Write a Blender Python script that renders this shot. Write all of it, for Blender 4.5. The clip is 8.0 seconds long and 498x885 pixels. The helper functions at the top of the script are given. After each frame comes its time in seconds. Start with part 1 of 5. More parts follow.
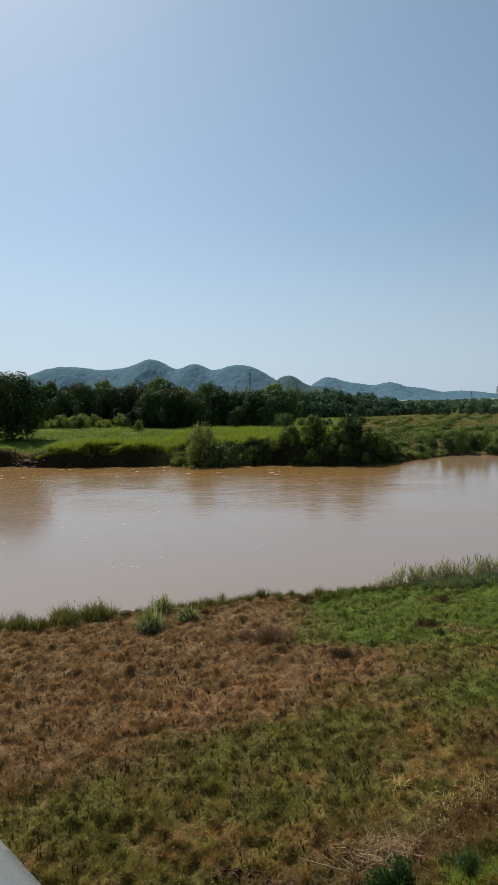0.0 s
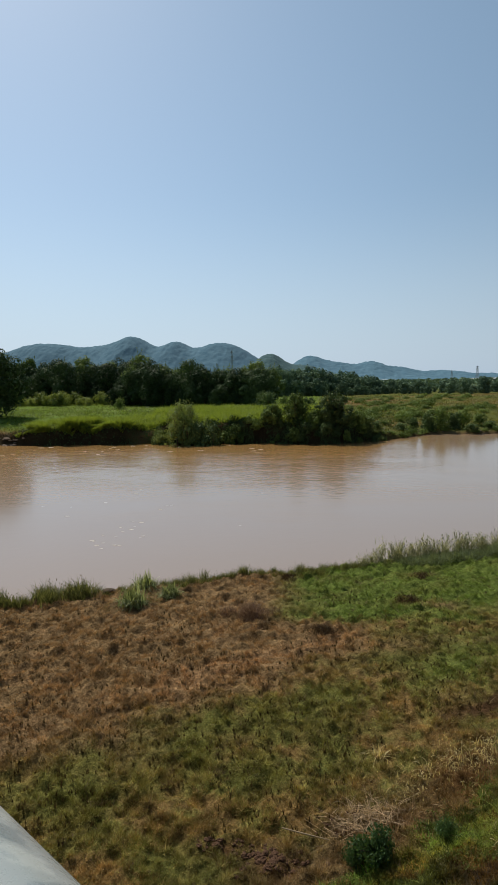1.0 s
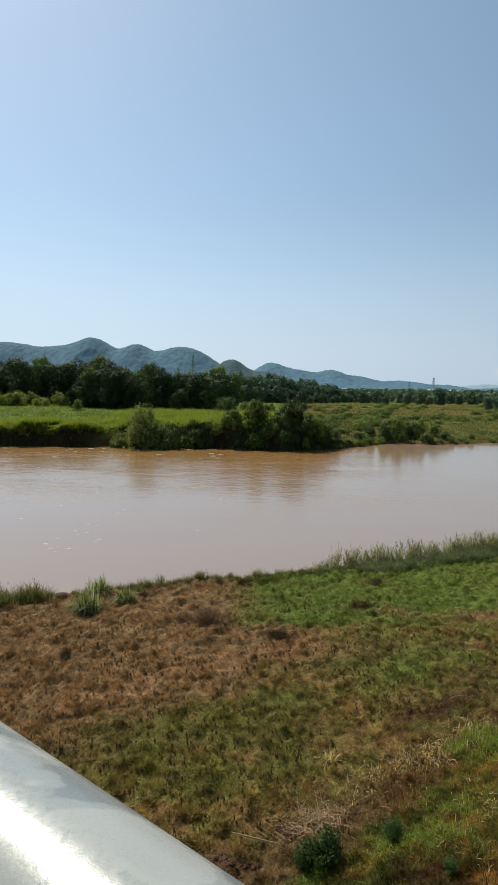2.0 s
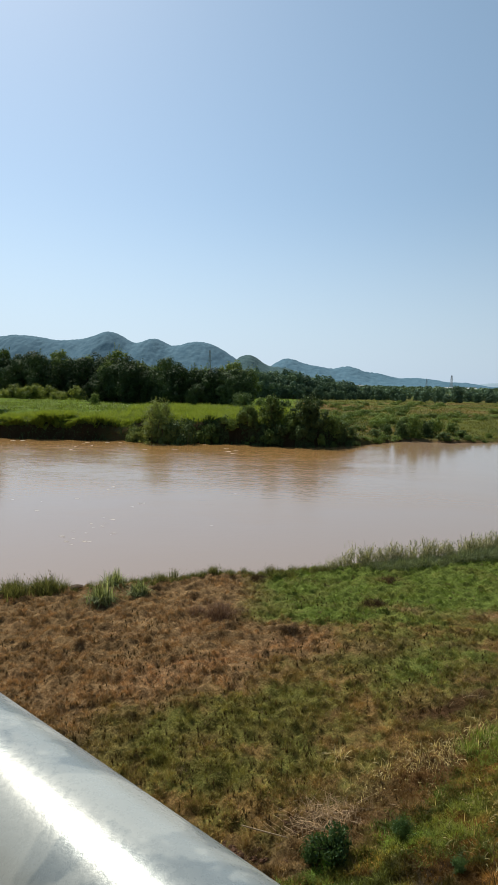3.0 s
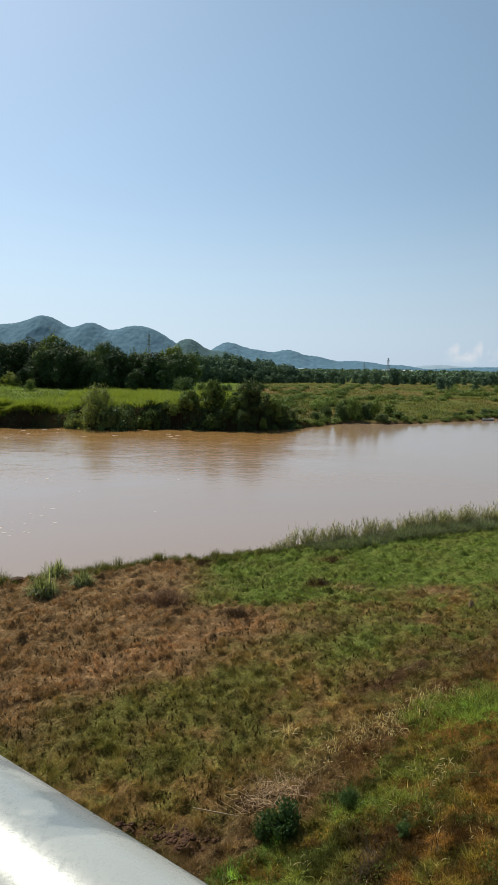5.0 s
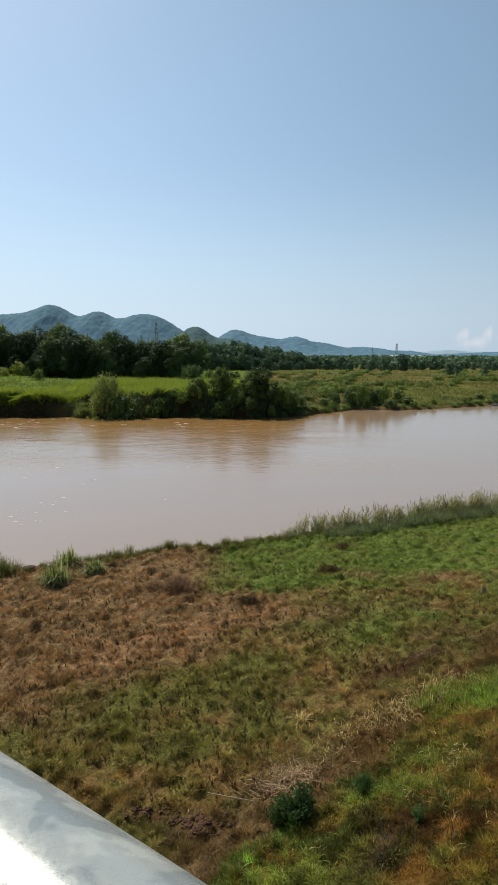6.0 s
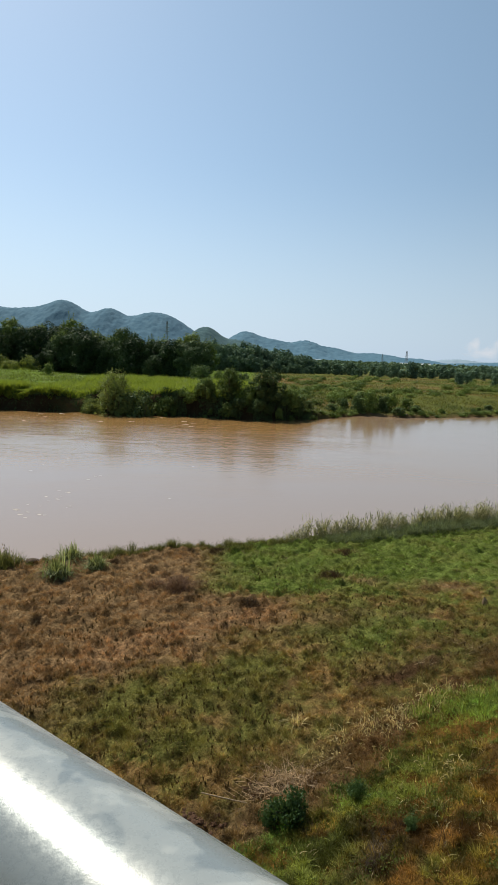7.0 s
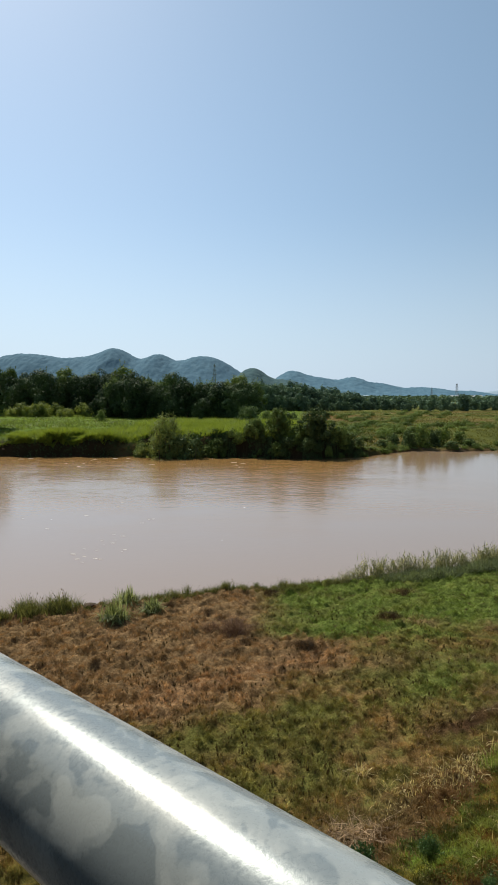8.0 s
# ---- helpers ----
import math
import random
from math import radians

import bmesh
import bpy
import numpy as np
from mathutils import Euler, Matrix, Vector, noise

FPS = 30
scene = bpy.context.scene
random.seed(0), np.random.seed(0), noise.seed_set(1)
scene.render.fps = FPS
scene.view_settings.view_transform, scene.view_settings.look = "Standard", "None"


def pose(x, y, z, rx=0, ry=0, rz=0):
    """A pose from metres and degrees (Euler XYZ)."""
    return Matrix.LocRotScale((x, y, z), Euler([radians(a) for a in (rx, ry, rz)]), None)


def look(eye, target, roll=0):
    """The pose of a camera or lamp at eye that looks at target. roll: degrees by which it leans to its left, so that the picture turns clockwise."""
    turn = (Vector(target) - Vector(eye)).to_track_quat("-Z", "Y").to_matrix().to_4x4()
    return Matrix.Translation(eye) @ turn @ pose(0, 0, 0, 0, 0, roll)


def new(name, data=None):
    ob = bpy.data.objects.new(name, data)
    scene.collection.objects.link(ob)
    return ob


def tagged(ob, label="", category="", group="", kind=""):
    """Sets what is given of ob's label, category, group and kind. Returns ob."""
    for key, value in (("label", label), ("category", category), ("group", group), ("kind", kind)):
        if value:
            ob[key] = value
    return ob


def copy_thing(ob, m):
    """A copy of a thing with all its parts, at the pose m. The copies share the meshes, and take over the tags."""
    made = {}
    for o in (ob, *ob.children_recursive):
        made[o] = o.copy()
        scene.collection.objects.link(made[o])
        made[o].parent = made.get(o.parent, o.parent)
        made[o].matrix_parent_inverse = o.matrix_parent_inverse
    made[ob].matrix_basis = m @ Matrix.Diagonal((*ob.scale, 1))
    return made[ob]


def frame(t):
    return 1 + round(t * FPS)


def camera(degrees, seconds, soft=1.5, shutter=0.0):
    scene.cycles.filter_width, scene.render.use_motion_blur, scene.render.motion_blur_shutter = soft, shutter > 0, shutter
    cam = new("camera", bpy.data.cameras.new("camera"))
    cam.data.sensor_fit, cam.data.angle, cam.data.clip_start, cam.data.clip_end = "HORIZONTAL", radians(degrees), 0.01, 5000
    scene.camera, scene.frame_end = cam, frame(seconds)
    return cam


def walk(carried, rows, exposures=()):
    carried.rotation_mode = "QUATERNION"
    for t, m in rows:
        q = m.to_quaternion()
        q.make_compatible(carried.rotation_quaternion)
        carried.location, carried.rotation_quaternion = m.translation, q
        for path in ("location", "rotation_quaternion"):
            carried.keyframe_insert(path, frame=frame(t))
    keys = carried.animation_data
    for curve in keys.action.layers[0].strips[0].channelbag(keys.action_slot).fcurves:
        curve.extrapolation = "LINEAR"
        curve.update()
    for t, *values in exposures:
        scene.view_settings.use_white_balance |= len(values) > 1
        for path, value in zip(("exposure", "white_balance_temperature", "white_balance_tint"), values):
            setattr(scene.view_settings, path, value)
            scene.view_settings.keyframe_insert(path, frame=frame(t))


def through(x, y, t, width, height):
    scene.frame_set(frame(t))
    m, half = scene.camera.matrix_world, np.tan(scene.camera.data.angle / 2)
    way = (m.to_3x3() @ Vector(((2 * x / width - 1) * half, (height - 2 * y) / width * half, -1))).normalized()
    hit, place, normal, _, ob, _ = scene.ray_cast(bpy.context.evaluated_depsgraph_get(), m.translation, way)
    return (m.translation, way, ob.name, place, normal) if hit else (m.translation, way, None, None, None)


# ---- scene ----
# ---------------------------------------------------------------- camera
cam = camera(44.68, 8.0, soft=0.8)
walk(cam, [
    (0.0, pose(0.0401, 0.0502, 9.9925, 86.260, 1.242, 8.257)),
    (0.2, pose(0.0192, 0.0649, 9.9959, 86.079, 1.006, 9.660)),
    (0.5, pose(-0.0122, 0.0869, 10.0011, 85.734, 0.891, 9.779)),
    (0.8, pose(-0.0151, 0.0866, 9.9922, 84.399, 1.385, 7.478)),
    (1.0, pose(-0.0171, 0.0864, 9.9862, 84.191, 0.973, 6.539)),
    (1.2, pose(-0.0145, 0.0642, 9.9896, 83.746, 0.487, 5.030)),
    (1.5, pose(-0.0106, 0.0309, 9.9948, 84.079, -0.201, 3.413)),
    (1.7, pose(-0.0098, 0.0166, 9.9845, 84.863, -0.754, 2.636)),
    (2.8, pose(-0.0171, -0.0219, 10.0211, 83.951, -0.987, 4.367)),
    (3.0, pose(0.0133, -0.0456, 10.0180, 84.262, -1.353, 4.393)),
    (3.5, pose(-0.0123, -0.0300, 10.0139, 83.725, -0.915, 3.879)),
    (4.0, pose(-0.0114, -0.0152, 9.9995, 83.704, -0.891, 3.170)),
    (4.5, pose(0.0000, -0.0000, 10.0000, 82.620, -0.000, -0.000)),
    (4.7, pose(-0.0014, -0.0113, 10.0174, 82.881, -0.523, -0.773)),
    (5.8, pose(-0.0903, 0.0510, 10.0267, 82.440, -0.926, -1.539)),
    (6.0, pose(-0.0846, 0.0671, 10.0079, 81.687, -0.219, -0.463)),
    (6.3, pose(-0.0692, 0.0553, 10.0076, 81.085, 0.103, -0.518)),
    (6.5, pose(-0.0589, 0.0475, 10.0074, 81.927, -0.992, -0.180)),
    (7.0, pose(-0.0892, 0.0343, 10.0148, 81.848, -2.316, 0.435)),
    (7.2, pose(-0.0954, 0.0200, 10.0227, 82.603, -3.277, 1.211)),
    (7.5, pose(-0.1048, -0.0014, 10.0346, 82.136, -1.368, 3.862)),
    (7.8, pose(-0.1344, -0.0267, 10.0537, 84.519, -0.043, 5.478)),
    (8.0, pose(-0.1542, -0.0436, 10.0665, 85.477, -0.023, 4.863)),
], exposures=[(0.0, -0.18), (0.5, -0.19), (1.0, -0.16), (1.7, -0.03), (4.0, 0.06), (8.0, 0.05)])

# ---------------------------------------------------------------- light
SUN_AZ = -36.0      # degrees clockwise from the y axis
SUN_EL = 50.0
world = bpy.data.worlds.new("daylight")
scene.world = world
world.use_nodes = True
wn = world.node_tree
wn.nodes.clear()
sky = wn.nodes.new("ShaderNodeTexSky")
sky.sky_type = "NISHITA"
sky.sun_disc = False
sky.sun_elevation = radians(SUN_EL)
sky.sun_rotation = radians(SUN_AZ)
sky.altitude = 0
sky.air_density = 1.0
sky.dust_density = 1.0
sky.ozone_density = 1.6
bg = wn.nodes.new("ShaderNodeBackground")
bg.inputs["Strength"].default_value = 0.12
wo = wn.nodes.new("ShaderNodeOutputWorld")
tone = wn.nodes.new("ShaderNodeMixRGB")      # an even veil of haze over the clear sky
tone.inputs[0].default_value = 0.46
tone.inputs[2].default_value = (0.315 / 0.12, 0.505 / 0.12, 0.66 / 0.12, 1)
wn.links.new(sky.outputs[0], tone.inputs[1])
# the haze thickens to a pale lilac white towards the horizon
sky_dir = wn.nodes.new("ShaderNodeTexCoord")
sky_xyz = wn.nodes.new("ShaderNodeSeparateXYZ")
wn.links.new(sky_dir.outputs["Generated"], sky_xyz.inputs[0])
depth = wn.nodes.new("ShaderNodeMapRange")
depth.interpolation_type = "SMOOTHSTEP"
depth.inputs["From Min"].default_value, depth.inputs["From Max"].default_value = -0.02, 0.30
depth.inputs["To Min"].default_value, depth.inputs["To Max"].default_value = 0.85, 0.0
wn.links.new(sky_xyz.outputs["Z"], depth.inputs["Value"])
haze = wn.nodes.new("ShaderNodeMixRGB")
haze.inputs[2].default_value = (0.55 / 0.12, 0.685 / 0.12, 0.83 / 0.12, 1)
wn.links.new(depth.outputs[0], haze.inputs[0])
wn.links.new(tone.outputs[0], haze.inputs[1])
# and the whole sky pales towards the sun's side
toward = wn.nodes.new("ShaderNodeVectorMath")
toward.operation = "DOT_PRODUCT"
toward.inputs[1].default_value = (math.sin(radians(SUN_AZ)), math.cos(radians(SUN_AZ)), 0)
wn.links.new(sky_dir.outputs["Generated"], toward.inputs[0])
pale = wn.nodes.new("ShaderNodeMapRange")
pale.inputs["From Min"].default_value, pale.inputs["From Max"].default_value = -0.50, 0.97
pale.inputs["To Min"].default_value, pale.inputs["To Max"].default_value = 0.38, 1.10
wn.links.new(toward.outputs["Value"], pale.inputs["Value"])
glow = wn.nodes.new("ShaderNodeVectorMath")
glow.operation = "SCALE"
wn.links.new(haze.outputs[0], glow.inputs[0])
wn.links.new(pale.outputs[0], glow.inputs["Scale"])
wn.links.new(glow.outputs[0], bg.inputs["Color"])
wn.links.new(bg.outputs[0], wo.inputs["Surface"])

sun_data = bpy.data.lights.new("sun", "SUN")
sun_data.energy = 5.0
sun_data.angle = radians(0.53)
sun_data.color = (1.0, 0.92, 0.78)
sun = new("sun", sun_data)
a, e = radians(SUN_AZ), radians(SUN_EL)
sun_dir = Vector((math.sin(a) * math.cos(e), math.cos(a) * math.cos(e), math.sin(e)))
sun.matrix_world = look(sun_dir * 300, (0, 0, 0))

# ---------------------------------------------------------------- numbers of the place
RAIL_AZ = radians(54.33)
ALONG = np.array([-math.sin(RAIL_AZ), math.cos(RAIL_AZ)])     # the bridge's line, towards the river
OUT = np.array([math.cos(RAIL_AZ), math.sin(RAIL_AZ)])        # square to it, to the rail's outer side
RAIL_OFF, RAIL_Z, RAIL_R = 0.126, 9.763, 0.057
DECK_Z = 8.70
PLAIN = 2.4


def lattice(ix, iy, seed):
    h = np.sin(ix * 127.1 + iy * 311.7 + seed * 74.7) * 43758.5453
    return h - np.floor(h)


def vnoise(x, y, seed=0):
    """Smooth noise, 0 to 1."""
    x, y = np.asarray(x, float), np.asarray(y, float)
    ix, iy = np.floor(x), np.floor(y)
    fx, fy = x - ix, y - iy
    fx, fy = fx * fx * (3 - 2 * fx), fy * fy * (3 - 2 * fy)
    a0 = lattice(ix, iy, seed) * (1 - fx) + lattice(ix + 1, iy, seed) * fx
    a1 = lattice(ix, iy + 1, seed) * (1 - fx) + lattice(ix + 1, iy + 1, seed) * fx
    return a0 * (1 - fy) + a1 * fy


def fbm(x, y, seed=0, octaves=4):
    total, amp, norm = 0.0, 1.0, 0.0
    for o in range(octaves):
        total = total + amp * vnoise(x * 2 ** o + 17.3 * o, y * 2 ** o - 9.1 * o, seed + o)
        norm += amp
        amp *= 0.5
    return total / norm


def sstep(a, b, v):
    t = np.clip((v - a) / (b - a), 0, 1)
    return t * t * (3 - 2 * t)


def near_edge(x):
    return 28.3 + 0.43 * x + 0.7 * (fbm(x * 0.25, x * 0 + 3.0, 5) - 0.5)


def far_edge(x):
    bend = 3.0 * np.log1p(np.exp(np.clip((x - 7) / 3.0, -30, 30)))
    return 95.0 + 0.60 * bend + 6.0 * np.exp(-((x - 21) / 8.0) ** 2) + 5.0 * (fbm(x * 0.11, x * 0 + 8.0, 7) - 0.5)


def slope_in(x, y):
    """How far a place lies inside the foot of the bridge's end slope."""
    return 6.95 + 0.69 * x - 0.72 * y


def ground_z(x, y):
    x, y = np.asarray(x, float), np.asarray(y, float)
    meadow = 1.08 + 0.25 * (fbm(x * 0.12, y * 0.12, 11) - 0.5)
    rough = sstep(60, 30, np.hypot(x, y))
    dry = sstep(0.0, 3.0, y - (17.9 + 0.70 * x))
    meadow = meadow + rough * (0.07 * (fbm(x * 1.6, y * 1.6, 21, 3) - 0.5) + 0.30 * (fbm(x * 4.4, y * 3.6, 25, 2) - 0.5) * (0.7 + 0.15 * dry))
    # flattened ridges of dry growth, and small humps of turf
    along, across = x * 0.94 + y * 0.34, y * 0.94 - x * 0.34
    meadow = meadow + rough * (0.20 * dry * (fbm(along * 1.5, across * 3.6, 27, 2) - 0.5) + 0.16 * (fbm(x * 6.0, y * 6.0, 28, 1) - 0.5))
    u = slope_in(x, y) + 0.8 * (fbm(x * 0.5, y * 0.5, 31) - 0.5)
    rise = np.clip(0.5 * 0.8 * np.log1p(np.exp(np.clip(u / 0.8, -30, 30))), 0, 7.3)
    land = meadow + rise + sstep(0, 2, u) * 0.18 * (fbm(x * 1.3, y * 1.3, 33, 3) - 0.5)
    s = (y - near_edge(x)) * 0.92
    near = land * sstep(1.6, 0.1, s) - 1.6 * sstep(0.3, 3.0, s)
    d = (y - far_edge(x)) * np.where(x > 8, 0.88, 1.0)
    steep = sstep(16, 6, x) * (0.75 + 0.25 * sstep(0.45, 0.6, fbm(x * 0.09, x * 0 + 1.0, 41)))
    # the field by the river lies on a higher terrace
    terrace = sstep(9, -3, x) * (0.35 + 0.65 * sstep(152, 126, y))
    steep = steep * (1 - 0.75 * np.exp(-((x + 53) / 4.0) ** 2) - 0.6 * np.exp(-((x + 28.5) / 2.0) ** 2))
    top = PLAIN + 0.95 * terrace + 0.5 * (fbm(x * 0.03, y * 0.03, 43) - 0.5) + 0.4 * (fbm(x * 0.15, y * 0.15, 44) - 0.5)
    cliff = sstep(-0.4, 2.2, d)
    gentle = 0.30 * sstep(-0.3, 1.0, d) + 0.70 * sstep(0.5, 22, d)
    far = -1.6 + (top + 1.6) * np.clip(steep * cliff + (1 - steep) * (0.35 * sstep(-2.5, 0.2, d) + 0.65 * gentle), 0, 1)
    mid = sstep(45, 60, y)
    return near * (1 - mid) + far * mid


def track(x, y):
    """The bare worn strip along the slope's foot."""
    a, b = (x - 4.75) * 0.835 + (y - 16.45) * 0.55, (y - 16.45) * 0.835 - (x - 4.75) * 0.55
    return np.exp(-(a / 1.7) ** 4 - ((b + 0.35 * (fbm(x * 1.2, y * 1.2, 60, 2) - 0.5)) / 0.38) ** 2)


def mixc(c0, c1, t):
    return c0 + (c1 - c0) * t[..., None]


def ground_tint(x, y):
    """The base colour of soil and turf at a place."""
    x, y = np.asarray(x, float), np.asarray(y, float)
    w = 1.6 * (fbm(x * 0.45, y * 0.45, 51) - 0.5)
    w2 = fbm(x * 1.3, y * 1.3, 52)
    fine = fbm(x * 4.0, y * 4.0, 53, 3)
    olive = np.array([0.140, 0.142, 0.060])
    brown = np.array([0.206, 0.149, 0.110])
    rust = np.array([0.262, 0.178, 0.130])
    green = np.array([0.112, 0.168, 0.054])
    soil = np.array([0.075, 0.045, 0.030])
    c = np.broadcast_to(olive, x.shape + (3,)).copy()
    c = mixc(c, np.array([0.190, 0.130, 0.078]), sstep(0.40, 0.62, fbm(x * 2.1, y * 2.1, 59, 3)) * 0.8)
    c = mixc(c, np.array([0.092, 0.116, 0.042]), sstep(0.46, 0.64, fbm(x * 0.55, y * 0.8, 54)) * 0.6)
    lane = np.exp(-((y - (16.4 + 0.68 * x + 0.9 * w)) / 0.95) ** 2) * sstep(2.0, -0.5, x)
    c = mixc(c, np.array([0.124, 0.136, 0.055]), lane * 0.75)
    dry = sstep(-1.3, 1.3, y - (17.9 + 0.70 * x) + 2.4 * w + 3.0 * (w2 - 0.5)) * sstep(2.6, 0.4, x + w)
    c = mixc(c, brown, dry * 0.9)
    streak = np.exp(-((y - (20.0 + 0.76 * x + 0.6 * w)) / 0.75) ** 2) * sstep(-6.8, -3.5, x) * sstep(2.6, 1.2, x)
    c = mixc(c, rust, streak * (0.30 + 0.5 * fine))
    spot = np.exp(-(((x - 3.85) / 0.55) ** 2 + ((y - 16.95) / 0.45) ** 2))
    c = mixc(c, rust * 0.9, np.clip(spot, 0, 1) * 0.8)
    gp = sstep(-0.5, 0.7, y - (22.1 + 0.27 * np.clip(x - 1, 0, 99)) + 1.1 * w) * sstep(-2.6, 0.3, x + 1.2 * w)
    c = mixc(c, green, np.clip(gp * (0.80 + 0.4 * sstep(0.36, 0.60, w2)), 0, 1))
    run = sstep(0.44, 0.60, fbm(x * 0.9, y * 1.1, 62, 3)) * sstep(1.5, 4.0, x) * sstep(15.5, 18.5, y) * (1 - gp)
    c = mixc(c, green * 0.9, run * 0.75)
    strip = sstep(-1.1, -0.35, slope_in(x, y) + 0.8 * w) * sstep(0.7, 0.0, slope_in(x, y) + 0.6 * w)
    c = mixc(c, mixc(np.broadcast_to(brown * 0.85, x.shape + (3,)), soil * 1.2, sstep(0.5, 3.0, x)), strip * 0.8)
    for bx, by, rx, ry, col, k in ((-1.0, 10.4, 0.75, 0.5, brown * 0.55, 0.8), (-1.0, 10.4, 0.4, 0.25, soil, 0.8), (-1.9, 10.75, 0.5, 0.22, soil, 0.9), (0.3, 11.4, 0.5, 0.28, soil, 0.9), (3.45, 24.1, 0.55, 0.35, soil, 0.85), (4.75, 23.9, 0.9, 0.4, brown, 0.8), (4.6, 27.6, 0.6, 0.4, soil * 1.3, 0.8),
                                   (8.1, 23.5, 1.1, 0.5, brown, 0.7), (6.8, 18.4, 1.0, 0.6, soil * 1.4, 0.7), (2.9, 20.0, 1.2, 0.9, brown * 0.8, 0.6), (5.6, 20.5, 1.4, 0.5, brown * 0.8, 0.5)):
        q = ((x - bx - 0.25 * w) / rx) ** 2 + ((y - by + 0.25 * w) / ry) ** 2
        c = mixc(c, col, np.exp(-q) * k)
    c = mixc(c, np.array([0.066, 0.041, 0.031]), np.clip(1.3 * track(x, y), 0, 1) * 0.92)
    u = slope_in(x, y)
    sl = sstep(0.0, 0.8, u + w)
    slope_c = mixc(np.broadcast_to(np.array([0.085, 0.105, 0.026]), x.shape + (3,)), np.array([0.120, 0.074, 0.026]), sstep(0.42, 0.62, fbm(x * 0.7, y * 0.7, 56) + 0.05 * np.clip(x - 2, 0, 4)))
    c = mixc(c, slope_c, sl)
    s = (y - near_edge(x)) * 0.92
    c = mixc(c, soil, sstep(0.0, 0.9, s))
    far_c = mixc(np.broadcast_to(np.array([0.105, 0.125, 0.040]), x.shape + (3,)), np.array([0.145, 0.125, 0.055]), sstep(0.53, 0.66, fbm(x * 0.06, y * 0.10, 57)))
    far_c = mixc(far_c, np.array([0.060, 0.085, 0.026]), sstep(0.52, 0.66, fbm(x * 0.12, y * 0.2, 58)) * 0.8)
    far_c = mixc(far_c, np.array([0.185, 0.120, 0.070]), np.exp(-((x - 10) / 13.0) ** 2 - ((y - 205) / 26.0) ** 2) * 0.8)
    lawn = sstep(4, -2, x) * sstep(0, 4, y - 97)
    far_c = mixc(far_c, np.array([0.115, 0.190, 0.040]), lawn * 0.9)
    far_c = mixc(far_c, np.array([0.150, 0.098, 0.066]), np.exp(-((x + 53) / 4.0) ** 2 - ((y - 97) / 4.0) ** 2))
    far_c = mixc(far_c, np.array([0.120, 0.084, 0.052]), np.exp(-((x + 28.5) / 2.0) ** 2 - ((y - 97) / 4.0) ** 2))
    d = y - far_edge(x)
    # bare soil of the steep bank face, darkened with its shade in the colour
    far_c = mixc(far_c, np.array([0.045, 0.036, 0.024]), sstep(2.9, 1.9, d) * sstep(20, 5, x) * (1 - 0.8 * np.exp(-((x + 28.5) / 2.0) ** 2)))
    far_c = mixc(far_c, np.array([0.160, 0.110, 0.070]), sstep(1.5, 0.2, d) * sstep(5, 20, x))
    c = mixc(c * np.array([1.33, 1.18, 0.84]), far_c * np.array([2.15, 2.00, 1.65]), sstep(50, 60, y))
    return c * ((0.29 + 0.31 * fine) * sstep(50, 60, y) + 0.99 * (1 - sstep(50, 60, y)))[..., None]


def mottle(x, y):
    """Patchy growth of the meadow: pale tussocks and dark gaps."""
    near = 1 - sstep(45, 60, y)
    near = near * (1 - 0.65 * sstep(-0.5, 0.7, y - (22.1 + 0.27 * np.clip(x - 1, 0, 99))) * sstep(-1.9, -0.7, x))
    m = 0.40 * sstep(0.36, 0.64, fbm(x * 4.2, y * 2.9, 53, 3)) + 0.60 * sstep(0.38, 0.62, fbm(x * 7.5, y * 5.5, 55, 2))
    return 1 + near * (-0.34 + 0.66 * m)


# ---------------------------------------------------------------- materials
def nodes_of(name):
    m = bpy.data.materials.new(name)
    m.use_nodes = True
    nt = m.node_tree
    nt.nodes.clear()
    out = nt.nodes.new("ShaderNodeOutputMaterial")
    return m, nt, out


def principled(nt, **values):
    b = nt.nodes.new("ShaderNodeBsdfPrincipled")
    for k, v in values.items():
        b.inputs[k.replace("_", " ")].default_value = v
    return b


def noise_node(nt, scale, detail=4.0, rough=0.6, kind="Object"):
    tc = nt.nodes.new("ShaderNodeTexCoord")
    n = nt.nodes.new("ShaderNodeTexNoise")
    n.inputs["Scale"].default_value = scale
    n.inputs["Detail"].default_value = detail
    n.inputs["Roughness"].default_value = rough
    nt.links.new(tc.outputs[kind], n.inputs["Vector"])
    return n


def ramp(nt, source, stops):
    r = nt.nodes.new("ShaderNodeValToRGB")
    els = r.color_ramp.elements
    while len(els) < len(stops):
        els.new(0.5)
    for el, (p, c) in zip(els, stops):
        el.position = p
        el.color = (*c, 1) if len(c) == 3 else c
    nt.links.new(source, r.inputs["Fac"])
    return r


def math_node(nt, op, a, b):
    n = nt.nodes.new("ShaderNodeMath")
    n.operation = op
    for sock, v in zip(n.inputs, (a, b)):
        if isinstance(v, (int, float)):
            sock.default_value = v
        else:
            nt.links.new(v, sock)
    return n.outputs[0]


def scaled(nt, colour, factor):
    n = nt.nodes.new("ShaderNodeVectorMath")
    n.operation = "SCALE"
    nt.links.new(colour, n.inputs[0])
    nt.links.new(factor, n.inputs["Scale"])
    return n.outputs[0]


def bumped(nt, height, bsdf, strength, distance):
    b = nt.nodes.new("ShaderNodeBump")
    b.inputs["Strength"].default_value = strength
    b.inputs["Distance"].default_value = distance
    nt.links.new(height, b.inputs["Height"])
    nt.links.new(b.outputs[0], bsdf.inputs["Normal"])


